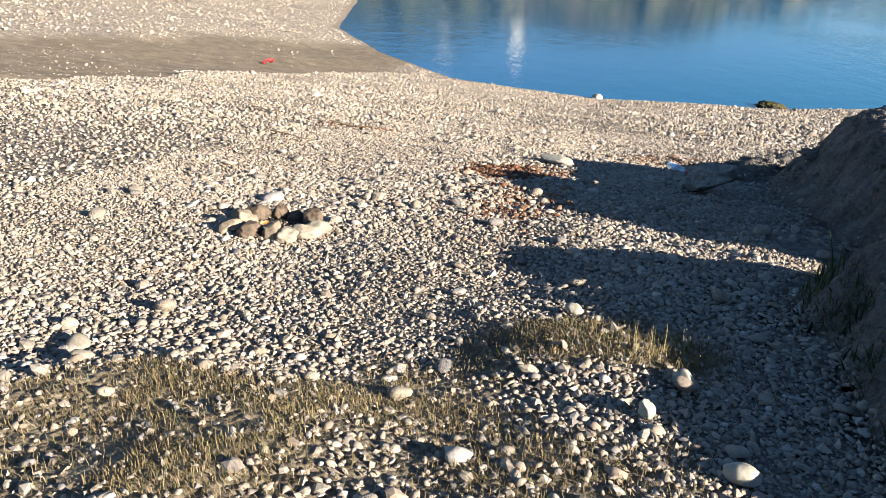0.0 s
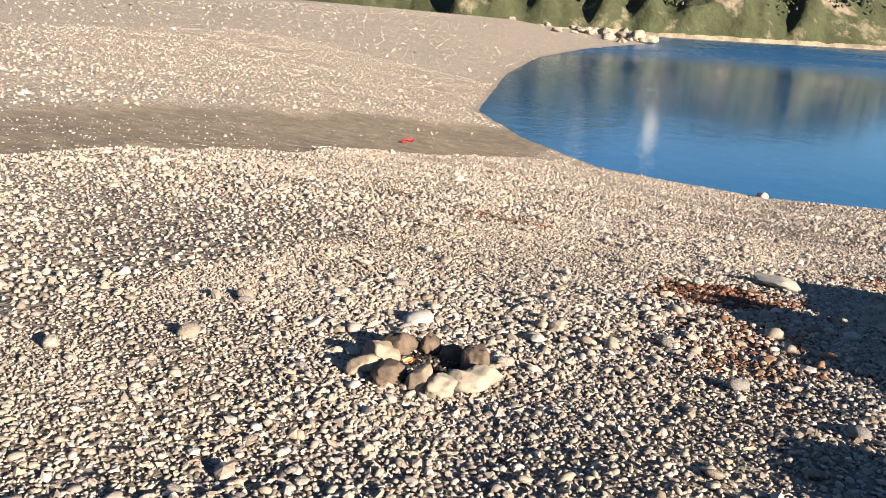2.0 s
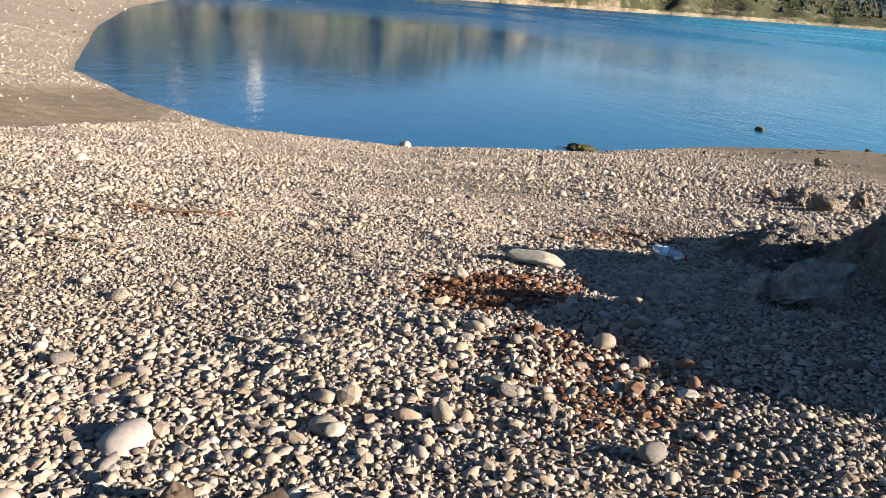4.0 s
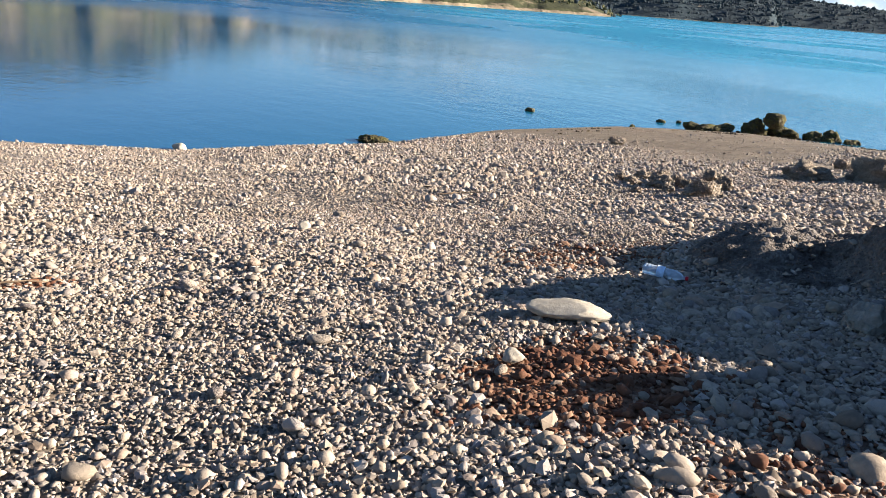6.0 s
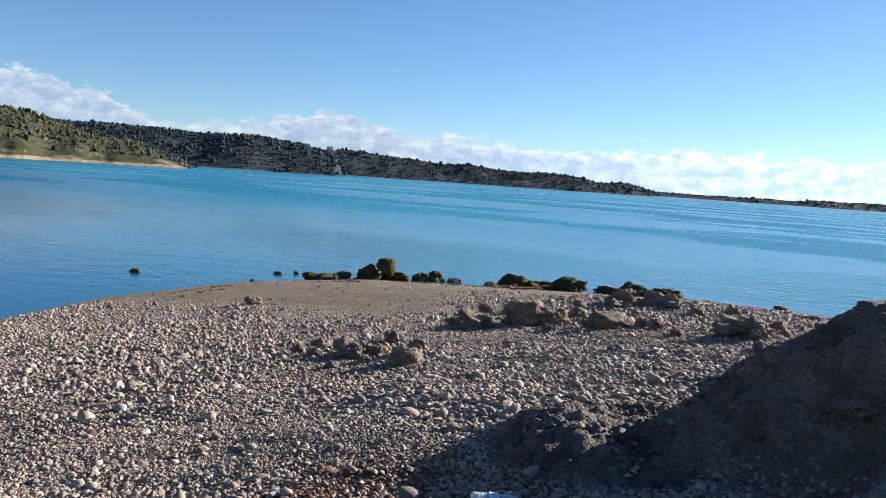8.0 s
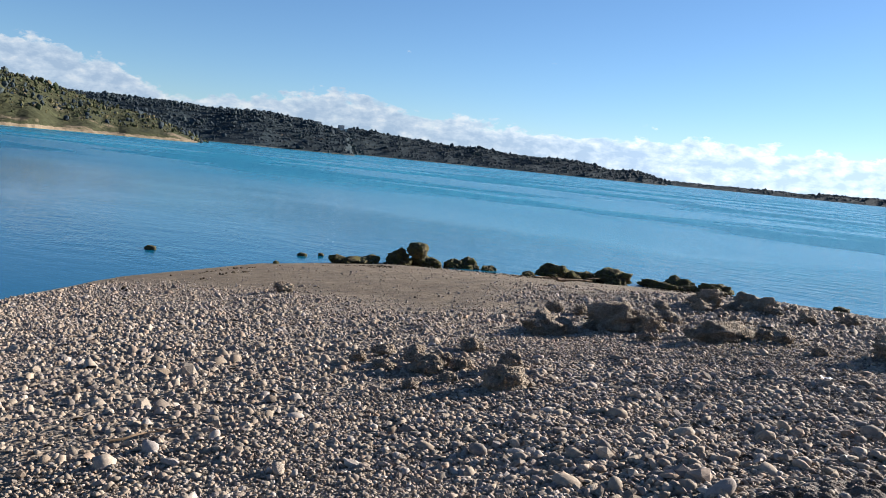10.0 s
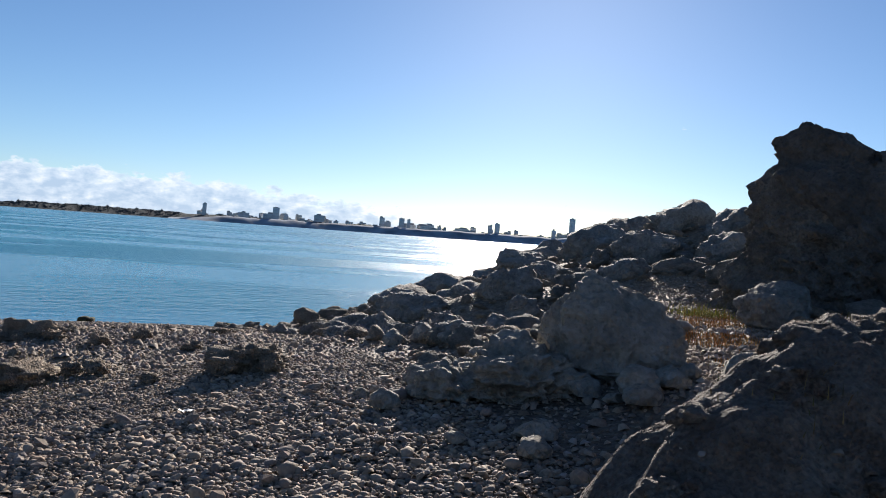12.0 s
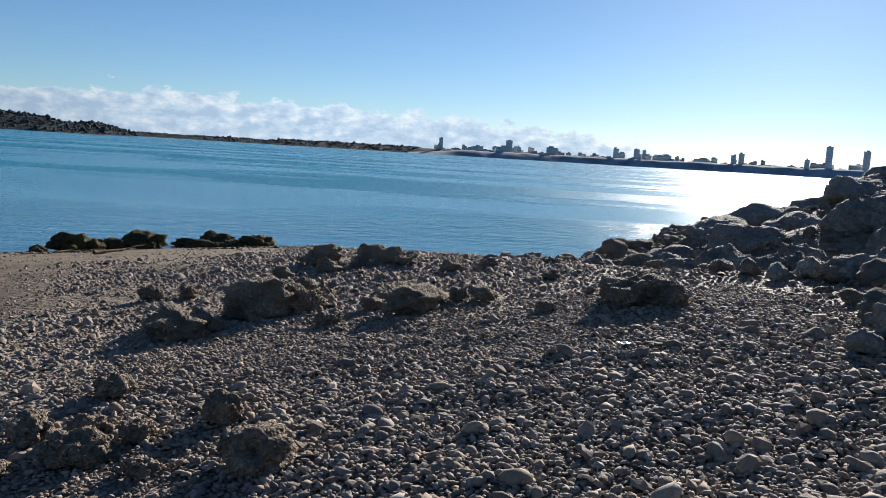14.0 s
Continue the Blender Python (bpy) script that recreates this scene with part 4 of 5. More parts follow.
UP = 0.28
near_hill = hillside("headland_hill", "scrub-covered headland with pale cliffs above a narrow beach",
                     [48.9, 50.3, 52, 55, 58.3, 61.5, 66, 72, 78, 79.5, 84, 90, 97, 104, 115, 130],
                     [0.05, 0.7, 1.3, 1.9, 2.6, 3.4, 3.7, 4.0, 4.6, 6.2, 6.6, 6.2, 6.6, 5.5, 5.0, 4.0],
                     [500, 490, 480, 460, 440, 420, 390, 360, 340, 335, 320, 300, 290, 280, 290, 330], 0.22, SCRUB, 40, 0.12, 0.2, 0.22)
woods("headland_woods", "olive-green scrub and trees on the headland", near_hill, 10000, 0.66, 41, 0.24, BUSHES, 2.5)
woods("headland_trees", "darker trees standing in the scrub of the headland", near_hill, 3000, 0.95, 45, 0.25, None, 3.0)
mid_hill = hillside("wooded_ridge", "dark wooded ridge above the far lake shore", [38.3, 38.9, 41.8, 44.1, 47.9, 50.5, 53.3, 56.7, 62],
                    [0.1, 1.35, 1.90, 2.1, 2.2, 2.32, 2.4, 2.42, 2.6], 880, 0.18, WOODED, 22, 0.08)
woods("ridge_woods", "dark haze-blue trees covering the ridge", mid_hill, 6000, 1.25, 42, 0.06)
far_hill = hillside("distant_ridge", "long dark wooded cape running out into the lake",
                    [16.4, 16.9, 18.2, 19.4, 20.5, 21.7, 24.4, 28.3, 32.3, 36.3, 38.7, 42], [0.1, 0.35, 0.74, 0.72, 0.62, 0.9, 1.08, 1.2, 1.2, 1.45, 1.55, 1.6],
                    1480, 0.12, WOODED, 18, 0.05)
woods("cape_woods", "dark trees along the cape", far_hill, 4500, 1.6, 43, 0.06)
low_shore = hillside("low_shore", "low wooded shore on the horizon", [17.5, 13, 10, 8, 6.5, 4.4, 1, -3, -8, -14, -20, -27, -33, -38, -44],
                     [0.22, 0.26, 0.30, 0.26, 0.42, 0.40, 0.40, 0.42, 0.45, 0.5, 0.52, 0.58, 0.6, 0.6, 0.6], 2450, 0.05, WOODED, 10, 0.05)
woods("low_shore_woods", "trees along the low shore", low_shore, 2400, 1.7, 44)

# Pale blue-grey base colour paints the haze onto the far shore strip.
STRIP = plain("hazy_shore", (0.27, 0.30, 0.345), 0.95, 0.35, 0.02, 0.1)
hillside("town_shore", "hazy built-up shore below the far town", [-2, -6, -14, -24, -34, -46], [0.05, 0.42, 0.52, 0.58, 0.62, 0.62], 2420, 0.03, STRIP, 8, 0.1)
WALLS = [plain("far_wall_pale", (0.72, 0.70, 0.67), 0.8, 0.2, 0.2), plain("far_wall_grey", (0.55, 0.56, 0.58), 0.8, 0.2, 0.2), plain("far_wall_buff", (0.66, 0.60, 0.53), 0.8, 0.2, 0.2)]
ROOFING = plain("far_roofing", (0.40, 0.38, 0.37), 0.9, 0.3, 0.3)
WHITE = plain("white_render", (0.78, 0.77, 0.74), 0.8, 0.06, 0.5)


def box(x0, x1, y0, y1, z0, z1):
    v = [(x, y, z) for z in (z0, z1) for y in (y0, y1) for x in (x0, x1)]
    return v, [(0, 2, 3, 1), (4, 5, 7, 6), (0, 1, 5, 4), (2, 6, 7, 3), (0, 4, 6, 2), (1, 3, 7, 5)]


def boxes_mesh(name, items, mat):
    verts, faces = [], []
    for it in items:
        v, f = box(*it)
        faces += [tuple(i + len(verts) for i in q) for q in f]
        verts += v
    return mesh_of(name, verts, faces, mat, False)


def block(bearing, dist, width, tall, deep, mat, label, seed, group="blocks of the lakeside town", base=None):
    """A town block: walls with a projecting slab at each third storey, a parapet and a lift house."""
    rng = random.Random(seed)
    a = radians(bearing)
    x, y = dist * math.cos(a), 10 + dist * math.sin(a)
    foot = 8.0 if base is None else base
    ob = new("apartment_block")
    ob.matrix_basis = pose(x, y, foot, 0, 0, bearing - 90)
    h = width / 2
    part("wall", boxes_mesh("wall", [(-h, h, -deep / 2, deep / 2, -10, tall)], mat), ob)
    part("storey_band", boxes_mesh("storey_band", [(-h - 0.6, h + 0.6, -deep / 2 - 0.6, deep / 2 + 0.6, k, k + 0.7) for k in np.arange(3, max(tall - 2, 4), 9)], ROOFING), ob)
    w = width * rng.uniform(0.15, 0.3)
    c = rng.uniform(-h / 2, h / 2)
    part("roof", boxes_mesh("roof", [(-h - 0.4, h + 0.4, -deep / 2 - 0.4, deep / 2 + 0.4, tall, tall + 1.0), (c - w, c + w, -deep / 4, deep / 4, tall + 1.0, tall + rng.uniform(3, 6))], ROOFING), ob)
    return tagged(ob, label, "building", group)


rng = random.Random(5)
th = -3.0
while th > -42:
    dense = 1.0 if th < -6 else 0.5
    if rng.random() < 0.9 * dense + 0.1:
        w = rng.uniform(12, 34)
        block(th, 2590 + rng.uniform(-30, 60), w, rng.choice((9, 12, 15, 18, 21, 27, 33)) * rng.uniform(0.8, 1.15), 14, rng.choice(WALLS),
              "hazy apartment block of the far town", rng.random())
    th -= rng.uniform(0.18, 0.42)
for th, w, tall in ((-4.4, 12, 44), (-9.2, 20, 48), (-9.9, 12, 30), (-16.6, 16, 42), (-18.0, 17, 44), (-18.5, 10, 42), (-24.3, 14, 42), (-24.8, 16, 48), (-28.8, 14, 40),
                    (-30.05, 18, 80), (-32.2, 18, 72)):
    block(th, 2560, w, tall, 16, WALLS[1], "slender high-rise tower of the far town", w + th)
block(39.6, 1050, 24, 6, 14, WALLS[0], "white apartment row on the wooded ridge", 1.0, "blocks on the ridge", 25)
block(41.2, 1055, 16, 5, 14, WALLS[0], "white apartment row on the wooded ridge", 2.0, "blocks on the ridge", 30)
block(92.0, 372, 5, 16, 6, WHITE, "tall white tower on the headland", 3.0, "white towers on the headland", 31)
block(97.0, 360, 5, 14, 6, WHITE, "tall white tower on the headland", 4.0, "white towers on the headland", 31)


def clouds():
    m = bpy.data.materials.new("cumulus")
    m.use_nodes = True
    t = m.node_tree
    t.nodes.remove(t.nodes["Principled BSDF"])
    out = t.nodes["Material Output"]
    att = t.nodes.new("ShaderNodeAttribute")
    att.attribute_name = "cover"
    sep = node(t, "SeparateColor")
    t.links.new(att.outputs["Color"], sep.inputs[0])
    uv = t.nodes.new("ShaderNodeUVMap")
    uv.uv_map = "sky"
    puff = noise_tex(t, 0.85, 9, uv.outputs[0], 0.6)
    fine = noise_tex(t, 1.5, 6, uv.outputs[0], 0.6)
    dense = math_node(t, "ADD", sep.outputs[0], math_node(t, "MULTIPLY", math_node(t, "SUBTRACT", puff, 0.5), 2.0))
    alpha = ramp(t, dense, [(0.42, (0, 0, 0)), (0.50, (0.45, 0.45, 0.45)), (0.60, (0.85, 0.85, 0.85)), (0.85, (0.93, 0.93, 0.93))])
    # Cloud shading is painted: denser parts get a blue-grey tone.
    tone = math_node(t, "ADD", math_node(t, "MULTIPLY", fine, 0.6), math_node(t, "MULTIPLY", dense, -0.20))
    colour = ramp(t, tone, [(0.04, (0.50, 0.62, 0.78)), (0.15, (0.70, 0.79, 0.90)), (0.25, (1.0, 1.0, 1.0))])
    em = node(t, "Emission")
    # Emission stands in for sunlit cloud; the green channel raises it sunward.
    t.links.new(sep.outputs[1], em.inputs[1])
    t.links.new(colour, em.inputs[0])
    clear = t.nodes.new("ShaderNodeBsdfTransparent")
    blend = t.nodes.new("ShaderNodeMixShader")
    t.links.new(alpha, blend.inputs[0])
    t.links.new(clear.outputs[0], blend.inputs[1])
    t.links.new(em.outputs[0], blend.inputs[2])
    t.links.new(blend.outputs[0], out.inputs[0])
    th, el = np.meshgrid(np.linspace(-60, 130, 400), np.linspace(-0.3, 9.0, 40))
    top = np.interp(th, [-60, -22, -15, -7, 3, 15, 24, 33, 40, 46, 50, 54, 59, 66, 90, 130], [0.0, 0.6, 1.9, 2.7, 3.0, 3.1, 2.9, 3.2, 4.3, 3.2, 2.6, 4.2, 5.4, 5.0, 3.5, 3.0]) + UP
    cover = np.clip(0.5 + 0.5 * (top - 0.5 - el), 0, 1) * ss(-0.3, 0.6, top - 0.6)
    r = 3800.0
    a, b = np.radians(th).ravel(), np.radians(el).ravel()
    v = np.stack([r * np.cos(a), 10 + r * np.sin(a), 2.5 + r * np.tan(b)], -1)
    n, k = th.shape
    idx = np.arange(n * k).reshape(n, k)
    q = np.stack([idx[:-1, :-1], idx[:-1, 1:], idx[1:, 1:], idx[1:, :-1]], -1).reshape(-1, 4)
    me = mesh_of("backdrop", v, q, m)
    col = me.color_attributes.new("cover", "FLOAT_COLOR", "POINT")
    col.data.foreach_set("color", np.stack([cover.ravel(), (0.54 - 0.22 * ss(2, 40, th)).ravel(), cover.ravel(), np.ones(cover.size)], -1).astype(np.float32).ravel())
    lay = me.uv_layers.new(name="sky")
    pts = np.stack([th.ravel() * 0.55, el.ravel()], -1).astype(np.float32)
    lay.data.foreach_set("uv", pts[q.ravel()].ravel())
    ob = tagged(new("backdrop", me), "bank of white cumulus clouds low over the horizon", "clouds", kind="structure")
    ob.visible_shadow = False


clouds()

# the rocky tip of the long spit
for i, (x, y, w, d, h) in enumerate([(-9.64, 199.44, 4.32, 3.24, 2.29), (-12.44, 198.75, 5.67, 3.51, 2.7), (-15.8, 200.13, 5.4, 4.05, 2.97), (-19.72, 198.06, 4.05, 3.24, 2.16), (-16.92, 177.28, 3.51, 2.7, 1.89),
                                     (-14.12, 175.9, 2.7, 2.16, 1.35), (-23.64, 202.21, 4.73, 3.51, 2.43), (-21.4, 182.82, 2.43, 2.03, 1.22), (-11.32, 196.67, 2.16, 1.76, 1.08)]):
    rock("spit_rock", x, y, (w, d, h), 300 + i, CLOD, "sunlit tawny rock at the tip of the spit", "rock", "rocks of the spit", 3, 0.34, 1.8, 0.2, i, 0.3)
rng = random.Random(37)
for i in range(22):
    x, y, s = -22 + rng.gauss(0, 8), 188 + rng.gauss(0, 12), rng.uniform(0.9, 2.6)
    if inland(np.array([x]), np.array([y]))[0] > 0.5:
        rock("spit_rock", x, y, (s * 1.4, s, s * rng.uniform(0.4, 0.7)), 800 + i, CLOD, "tawny rock lying on the spit", "rock", "rocks of the spit", 3, 0.34, 1.8, 0.2, i, 0.3)


# ---------------------------------------------------------------- fire place, litter, driftwood
SOOTY = smooth_stone("sooty_stone", (0.022, 0.016, 0.012), (0.15, 0.105, 0.075), 9.0)
COBBLE = smooth_stone("river_cobble", (0.165, 0.135, 0.102), (0.30, 0.255, 0.20), 7.0)
PALE = smooth_stone("pale_limestone", (0.27, 0.238, 0.19), (0.40, 0.355, 0.29), 5.0)
SCORCHED = smooth_stone("scorched_stone", (0.10, 0.075, 0.055), (0.28, 0.22, 0.16), 8.0)
FIRE_G = "stones set round the fireplace"
for i, (x, y, w, d, h, mat, label) in enumerate([
        (-1.76, 5.62, 0.19, 0.15, 0.15, SCORCHED, "rounded grey cobble of the fireplace ring"), (-1.80, 5.40, 0.20, 0.13, 0.11, SCORCHED, "split grey cobble leaning in the fireplace ring"),
        (-1.60, 5.34, 0.21, 0.15, 0.12, SOOTY, "soot-blackened cobble of the fireplace ring"), (-1.38, 5.33, 0.15, 0.13, 0.16, SCORCHED, "craggy pale stone of the fireplace ring"),
        (-1.23, 5.32, 0.14, 0.20, 0.13, COBBLE, "egg-shaped pale cobble of the fireplace ring"), (-1.10, 5.48, 0.23, 0.15, 0.11, COBBLE, "long beige cobble of the fireplace ring"),
        (-1.02, 5.64, 0.19, 0.15, 0.13, COBBLE, "pale cobble of the fireplace ring"), (-1.12, 5.84, 0.21, 0.15, 0.17, SOOTY, "scorched craggy stone of the fireplace ring"),
        (-1.33, 5.98, 0.16, 0.12, 0.12, SOOTY, "soot-blackened stone of the fireplace ring"), (-1.52, 6.02, 0.14, 0.12, 0.15, SOOTY, "soot-blackened stone of the fireplace ring"),
        (-1.70, 5.88, 0.22, 0.16, 0.15, SOOTY, "scorched flat-topped stone of the fireplace ring")]):
    rock("hearth_stone", -1.46 + 0.76 * (x + 1.42), 5.70 + 0.74 * (y - 5.62), (w * 1.14, d * 1.12, h * 0.88), 400 + i, mat, label, "stone", FIRE_G, 4, 0.30, 1.3, 0.10, 0.7 * i, 0.3, knobs=0.035, cuts=5)


def ashes():
    rng = np.random.default_rng(77)
    n = 1600
    a, r = rng.uniform(0, 6.28, n), 0.25 * np.sqrt(rng.uniform(0, 1, n))
    x, y = -1.46 + 1.1 * r * np.cos(a), 5.68 + r * np.sin(a)
    s = rng.uniform(0.006, 0.020, n)
    sizes = np.stack([s * 1.5, s, s * 0.7], -1)
    m = pebble_material("charcoal", [(0.0, (0.010, 0.009, 0.008)), (0.6, (0.035, 0.027, 0.022)), (0.9, (0.14, 0.095, 0.07)), (1.0, (0.38, 0.33, 0.28))])
    me = many("ashes", PEBBLES, np.stack([x, y, height(x, y) + 0.018], -1), sizes, rng.uniform(0, 6.28, n), m, 0.6, 78)
    tagged(new("ashes", me), "black charcoal, ash and burnt bits inside the fireplace", "ashes", kind="stuff")


ashes()


def crumpled(name, x, y, size, colour, label, category, seed, second=None):
    """A crumpled scrap of paper or plastic: a bent, creased sheet with thickness."""
    n = 9
    u, v = np.meshgrid(np.linspace(-1, 1, n), np.linspace(-1, 1, n))
    w = 0.55 * fbm(u * 1.7 + seed, v * 1.7, seed, 3)
    p = np.stack([u * (1 - 0.3 * np.abs(w)), v * (0.8 + 0.2 * w), 0.25 + w * 0.8], -1).reshape(-1, 3) * np.array(size) / 2
    idx = np.arange(n * n).reshape(n, n)
    q = np.stack([idx[:-1, :-1], idx[:-1, 1:], idx[1:, 1:], idx[1:, :-1]], -1).reshape(-1, 4)
    low = p - np.array([0, 0, 0.0025])
    rim = np.concatenate([idx[0, :], idx[1:, -1], idx[-1, -2::-1], idx[-2:0:-1, 0]])
    side = np.stack([rim, np.roll(rim, -1), np.roll(rim, -1) + n * n, rim + n * n], -1)
    m = plain(name + "_surface", colour, 0.5, 0.2, 30)
    if second:
        t = m.node_tree
        b = t.nodes["Principled BSDF"]
        t.links.new(ramp(t, noise_tex(t, 14, 3), [(0.47, colour), (0.53, second)]), b.inputs["Base Color"])
    me = mesh_of(name, np.concatenate([p, low]), np.concatenate([q, q[:, ::-1] + n * n, side]), m)
    ob = new(name, me)
    ob.matrix_basis = pose(x, y, on_ground(x, y) + 0.02 - min(0.0, float(low[:, 2].min())), 4, -6, 40 * seed)
    return tagged(ob, label, category)


crumpled("scrap", -1.60, 5.76, (0.10, 0.07, 0.06), (0.85, 0.70, 0.35), "bright yellow and orange burnt packaging scrap in the fireplace", "litter", 1.3, (0.75, 0.20, 0.05))
crumpled("plastic_bag", -7.83, 23.96, (0.43, 0.36, 0.29), (0.75, 0.06, 0.06), "crumpled red plastic bag on the damp sand", "litter", 2.1)
crumpled("scrap", 7.8, 10.72, (0.13, 0.10, 0.09), (0.80, 0.79, 0.76), "white crumpled scrap among the pebbles", "litter", 3.4)
crumpled("scrap", 5.15, 10.3, (0.09, 0.08, 0.07), (0.80, 0.79, 0.70), "white crumpled scrap among the pebbles", "litter", 4.2)
crumpled("scrap", 10.8, 3.9, (0.25, 0.16, 0.12), (0.82, 0.80, 0.76), "white scrap lying on the path between rocks", "litter", 5.2)
crumpled("scrap", -7.7, 17.8, (0.4, 0.3, 0.14), (0.60, 0.50, 0.42), "dusty pink crumpled scrap on the shingle", "litter", 6.2)

# the flat slab and single stones one notices
rock("flat_stone", 0.69, 9.28, (0.47, 0.24, 0.085), 420, PALE, "long flat pale slab lying on stained gravel", "stone", "", 5, 0.16, 0.9, 0.03, -0.55, 0.3, knobs=0.012, lift=0.04, cuts=7)
for i, (x, y, w, d, h, mat) in enumerate([
        (0.0, 8.82, 0.13, 0.11, 0.09, PALE), (0.5, 12.85, 0.18, 0.13, 0.12, PALE), (2.2, 25.9, 0.6, 0.4, 0.24, PALE), (-1.03, 6.85, 0.12, 0.10, 0.07, COBBLE),
        (-1.0, 6.55, 0.12, 0.09, 0.06, PALE), (-0.55, 6.65, 0.18, 0.12, 0.08, COBBLE), (1.82, 9.35, 0.13, 0.10, 0.07, COBBLE), (2.05, 9.05, 0.14, 0.11, 0.07, COBBLE), (2.25, 8.75, 0.16, 0.12, 0.08, COBBLE),
        (1.12, 3.18, 0.15, 0.11, 0.08, PALE), (1.2, 2.5, 0.16, 0.12, 0.09, PALE), (-0.04, 3.0, 0.13, 0.09, 0.06, COBBLE),
        (0.94, 2.92, 0.11, 0.09, 0.08, PALE), (-0.75, 1.93, 0.09, 0.08, 0.06, PALE), (-1.43, 3.02, 0.13, 0.09, 0.05, COBBLE),
        (2.15, 6.1, 0.22, 0.16, 0.09, COBBLE), (-1.6, 3.25, 0.2, 0.14, 0.08, COBBLE), (0.7, 4.1, 0.13, 0.1, 0.08, PALE), (2.45, 5.6, 0.16, 0.12, 0.08, COBBLE)]):
    rock("cobblestone", x, y, (w * 0.8, d * 0.78, h * 0.72), 430 + i, mat, "single large cobble lying on the shingle", "stone", "large cobbles", 3, 0.2, 1.0, 0.05, 0.9 * i, 0.5, knobs=0.02, cuts=4)


def lathe(name, profile, mat, sides=28, squash=None):
    """A turned shape along x from (along, radius) pairs."""
    v, f = [], []
    for a, r in profile:
        for k in range(sides):
            t = 2 * math.pi * k / sides
            v.append((a, r * math.cos(t), r * math.sin(t) * (squash or 1.0)))
    for i in range(len(profile) - 1):
        for k in range(sides):
            f.append((i * sides + k, i * sides + (k + 1) % sides, (i + 1) * sides + (k + 1) % sides, (i + 1) * sides + k))
    return mesh_of(name, v, f, mat)


def bottle():
    m, t, b = material("clear_plastic", 0.12, 0.5)
    b.inputs["Base Color"].default_value = (0.72, 0.80, 0.88, 1)
    b.inputs["Transmission Weight"].default_value = 0.6
    b.inputs["IOR"].default_value = 1.35
    relief(t, b, noise_tex(t, 26, 3), 0.006, 0.5)
    prof = [(0.0, 0.0), (0.0, 0.030), (0.008, 0.042)]
    for k in range(9):
        a = 0.02 + k * 0.022
        prof += [(a, 0.044), (a + 0.008, 0.041), (a + 0.014, 0.044)]
    prof += [(0.225, 0.044), (0.25, 0.039), (0.272, 0.028), (0.285, 0.016), (0.298, 0.0135), (0.300, 0.017), (0.303, 0.0135), (0.31, 0.0135)]
    root = new("plastic_bottle")
    x, y = 2.07, 10.13
    root.matrix_basis = pose(x, y, on_ground(x, y) + 0.085, 8, 3, -55)
    part("body", lathe("body", prof, m, 30, 0.9), root, "dented clear plastic body")
    part("cap", lathe("cap", [(0.303, 0.0), (0.303, 0.0152), (0.308, 0.0158), (0.322, 0.0158), (0.324, 0.014), (0.324, 0.0)], plain("red_cap", (0.55, 0.02, 0.03), 0.4)), root, "red screw cap")
    part("label", lathe("label", [(0.10, 0.0452), (0.155, 0.0452)], plain("bottle_label", (0.55, 0.66, 0.80), 0.4)), root, "faded pale label band")
    tagged(root, "empty dented clear plastic bottle lying on the pebbles", "bottle")


bottle()


def disc(x, y, r):
    me = lathe("bottle_cap", [(0.0, 0.0), (0.0, r), (0.004, r * 1.02), (0.012, r), (0.012, r * 0.86), (0.004, r * 0.84), (0.003, 0.0)], plain("orange_plastic", (0.75, 0.30, 0.08), 0.4))
    ob = new("bottle_cap", me)
    ob.matrix_basis = pose(x, y, on_ground(x, y) + 0.05, 0, -70, 20)
    return tagged(ob, "upturned orange plastic cap among the pebbles", "litter")


disc(4.6, 9.6, 0.035)


def branch(name, points, radius, mat, label, seed):
    """A crooked stick with side twigs."""
    rng = random.Random(seed)
    cu = bpy.data.curves.new(name, "CURVE")
    cu.dimensions, cu.bevel_depth, cu.bevel_resolution = "3D", radius, 2

    def stroke(pts, thick):
        sp = cu.splines.new("POLY")
        sp.points.add(len(pts) - 1)
        for k, (q, p) in enumerate(zip(sp.points, pts)):
            q.co, q.radius = (*p, 1), thick * (1 - 0.7 * k / (len(pts) - 1))

    pts = []
    for (x0, y0), (x1, y1) in zip(points[:-1], points[1:]):
        for k in range(4):
            x, y = x0 + (x1 - x0) * k / 4, y0 + (y1 - y0) * k / 4
            x, y = x + rng.uniform(-1, 1) * radius * 1.5, y + rng.uniform(-1, 1) * radius * 1.5
            pts.append((x, y, on_ground(x, y) + radius + 0.02 + rng.uniform(0, radius)))
    stroke(pts, 1.0)
    for p in pts[2::3]:
        a, l = rng.uniform(0, 6.28), radius * rng.uniform(8, 16)
        stroke([p, (p[0] + l * 0.5 * math.cos(a), p[1] + l * 0.5 * math.sin(a), p[2] + l * 0.12), (p[0] + l * math.cos(a + 0.3), p[1] + l * math.sin(a + 0.3), p[2] + l * 0.1)], 0.5)
    tmp = bpy.data.objects.new(name, cu)
    me = bpy.data.meshes.new_from_object(tmp)
    bpy.data.objects.remove(tmp)
    me.materials.clear()
    me.materials.append(mat)
    return tagged(new(name, me), label, "driftwood")


WOOD = plain("driftwood", (0.16, 0.11, 0.07), 0.85, 0.4, 12, 0.2, 0.006)
branch("driftwood", [(20.6, 19.0), (21.2, 18.6), (22.0, 18.3)], 0.05, WOOD, "dark crooked driftwood branch on the sand", 3)
branch("driftwood", [(22.4, 20.6), (22.9, 20.2), (23.2, 19.8)], 0.03, WOOD, "thin dark driftwood stick on the sand", 4)
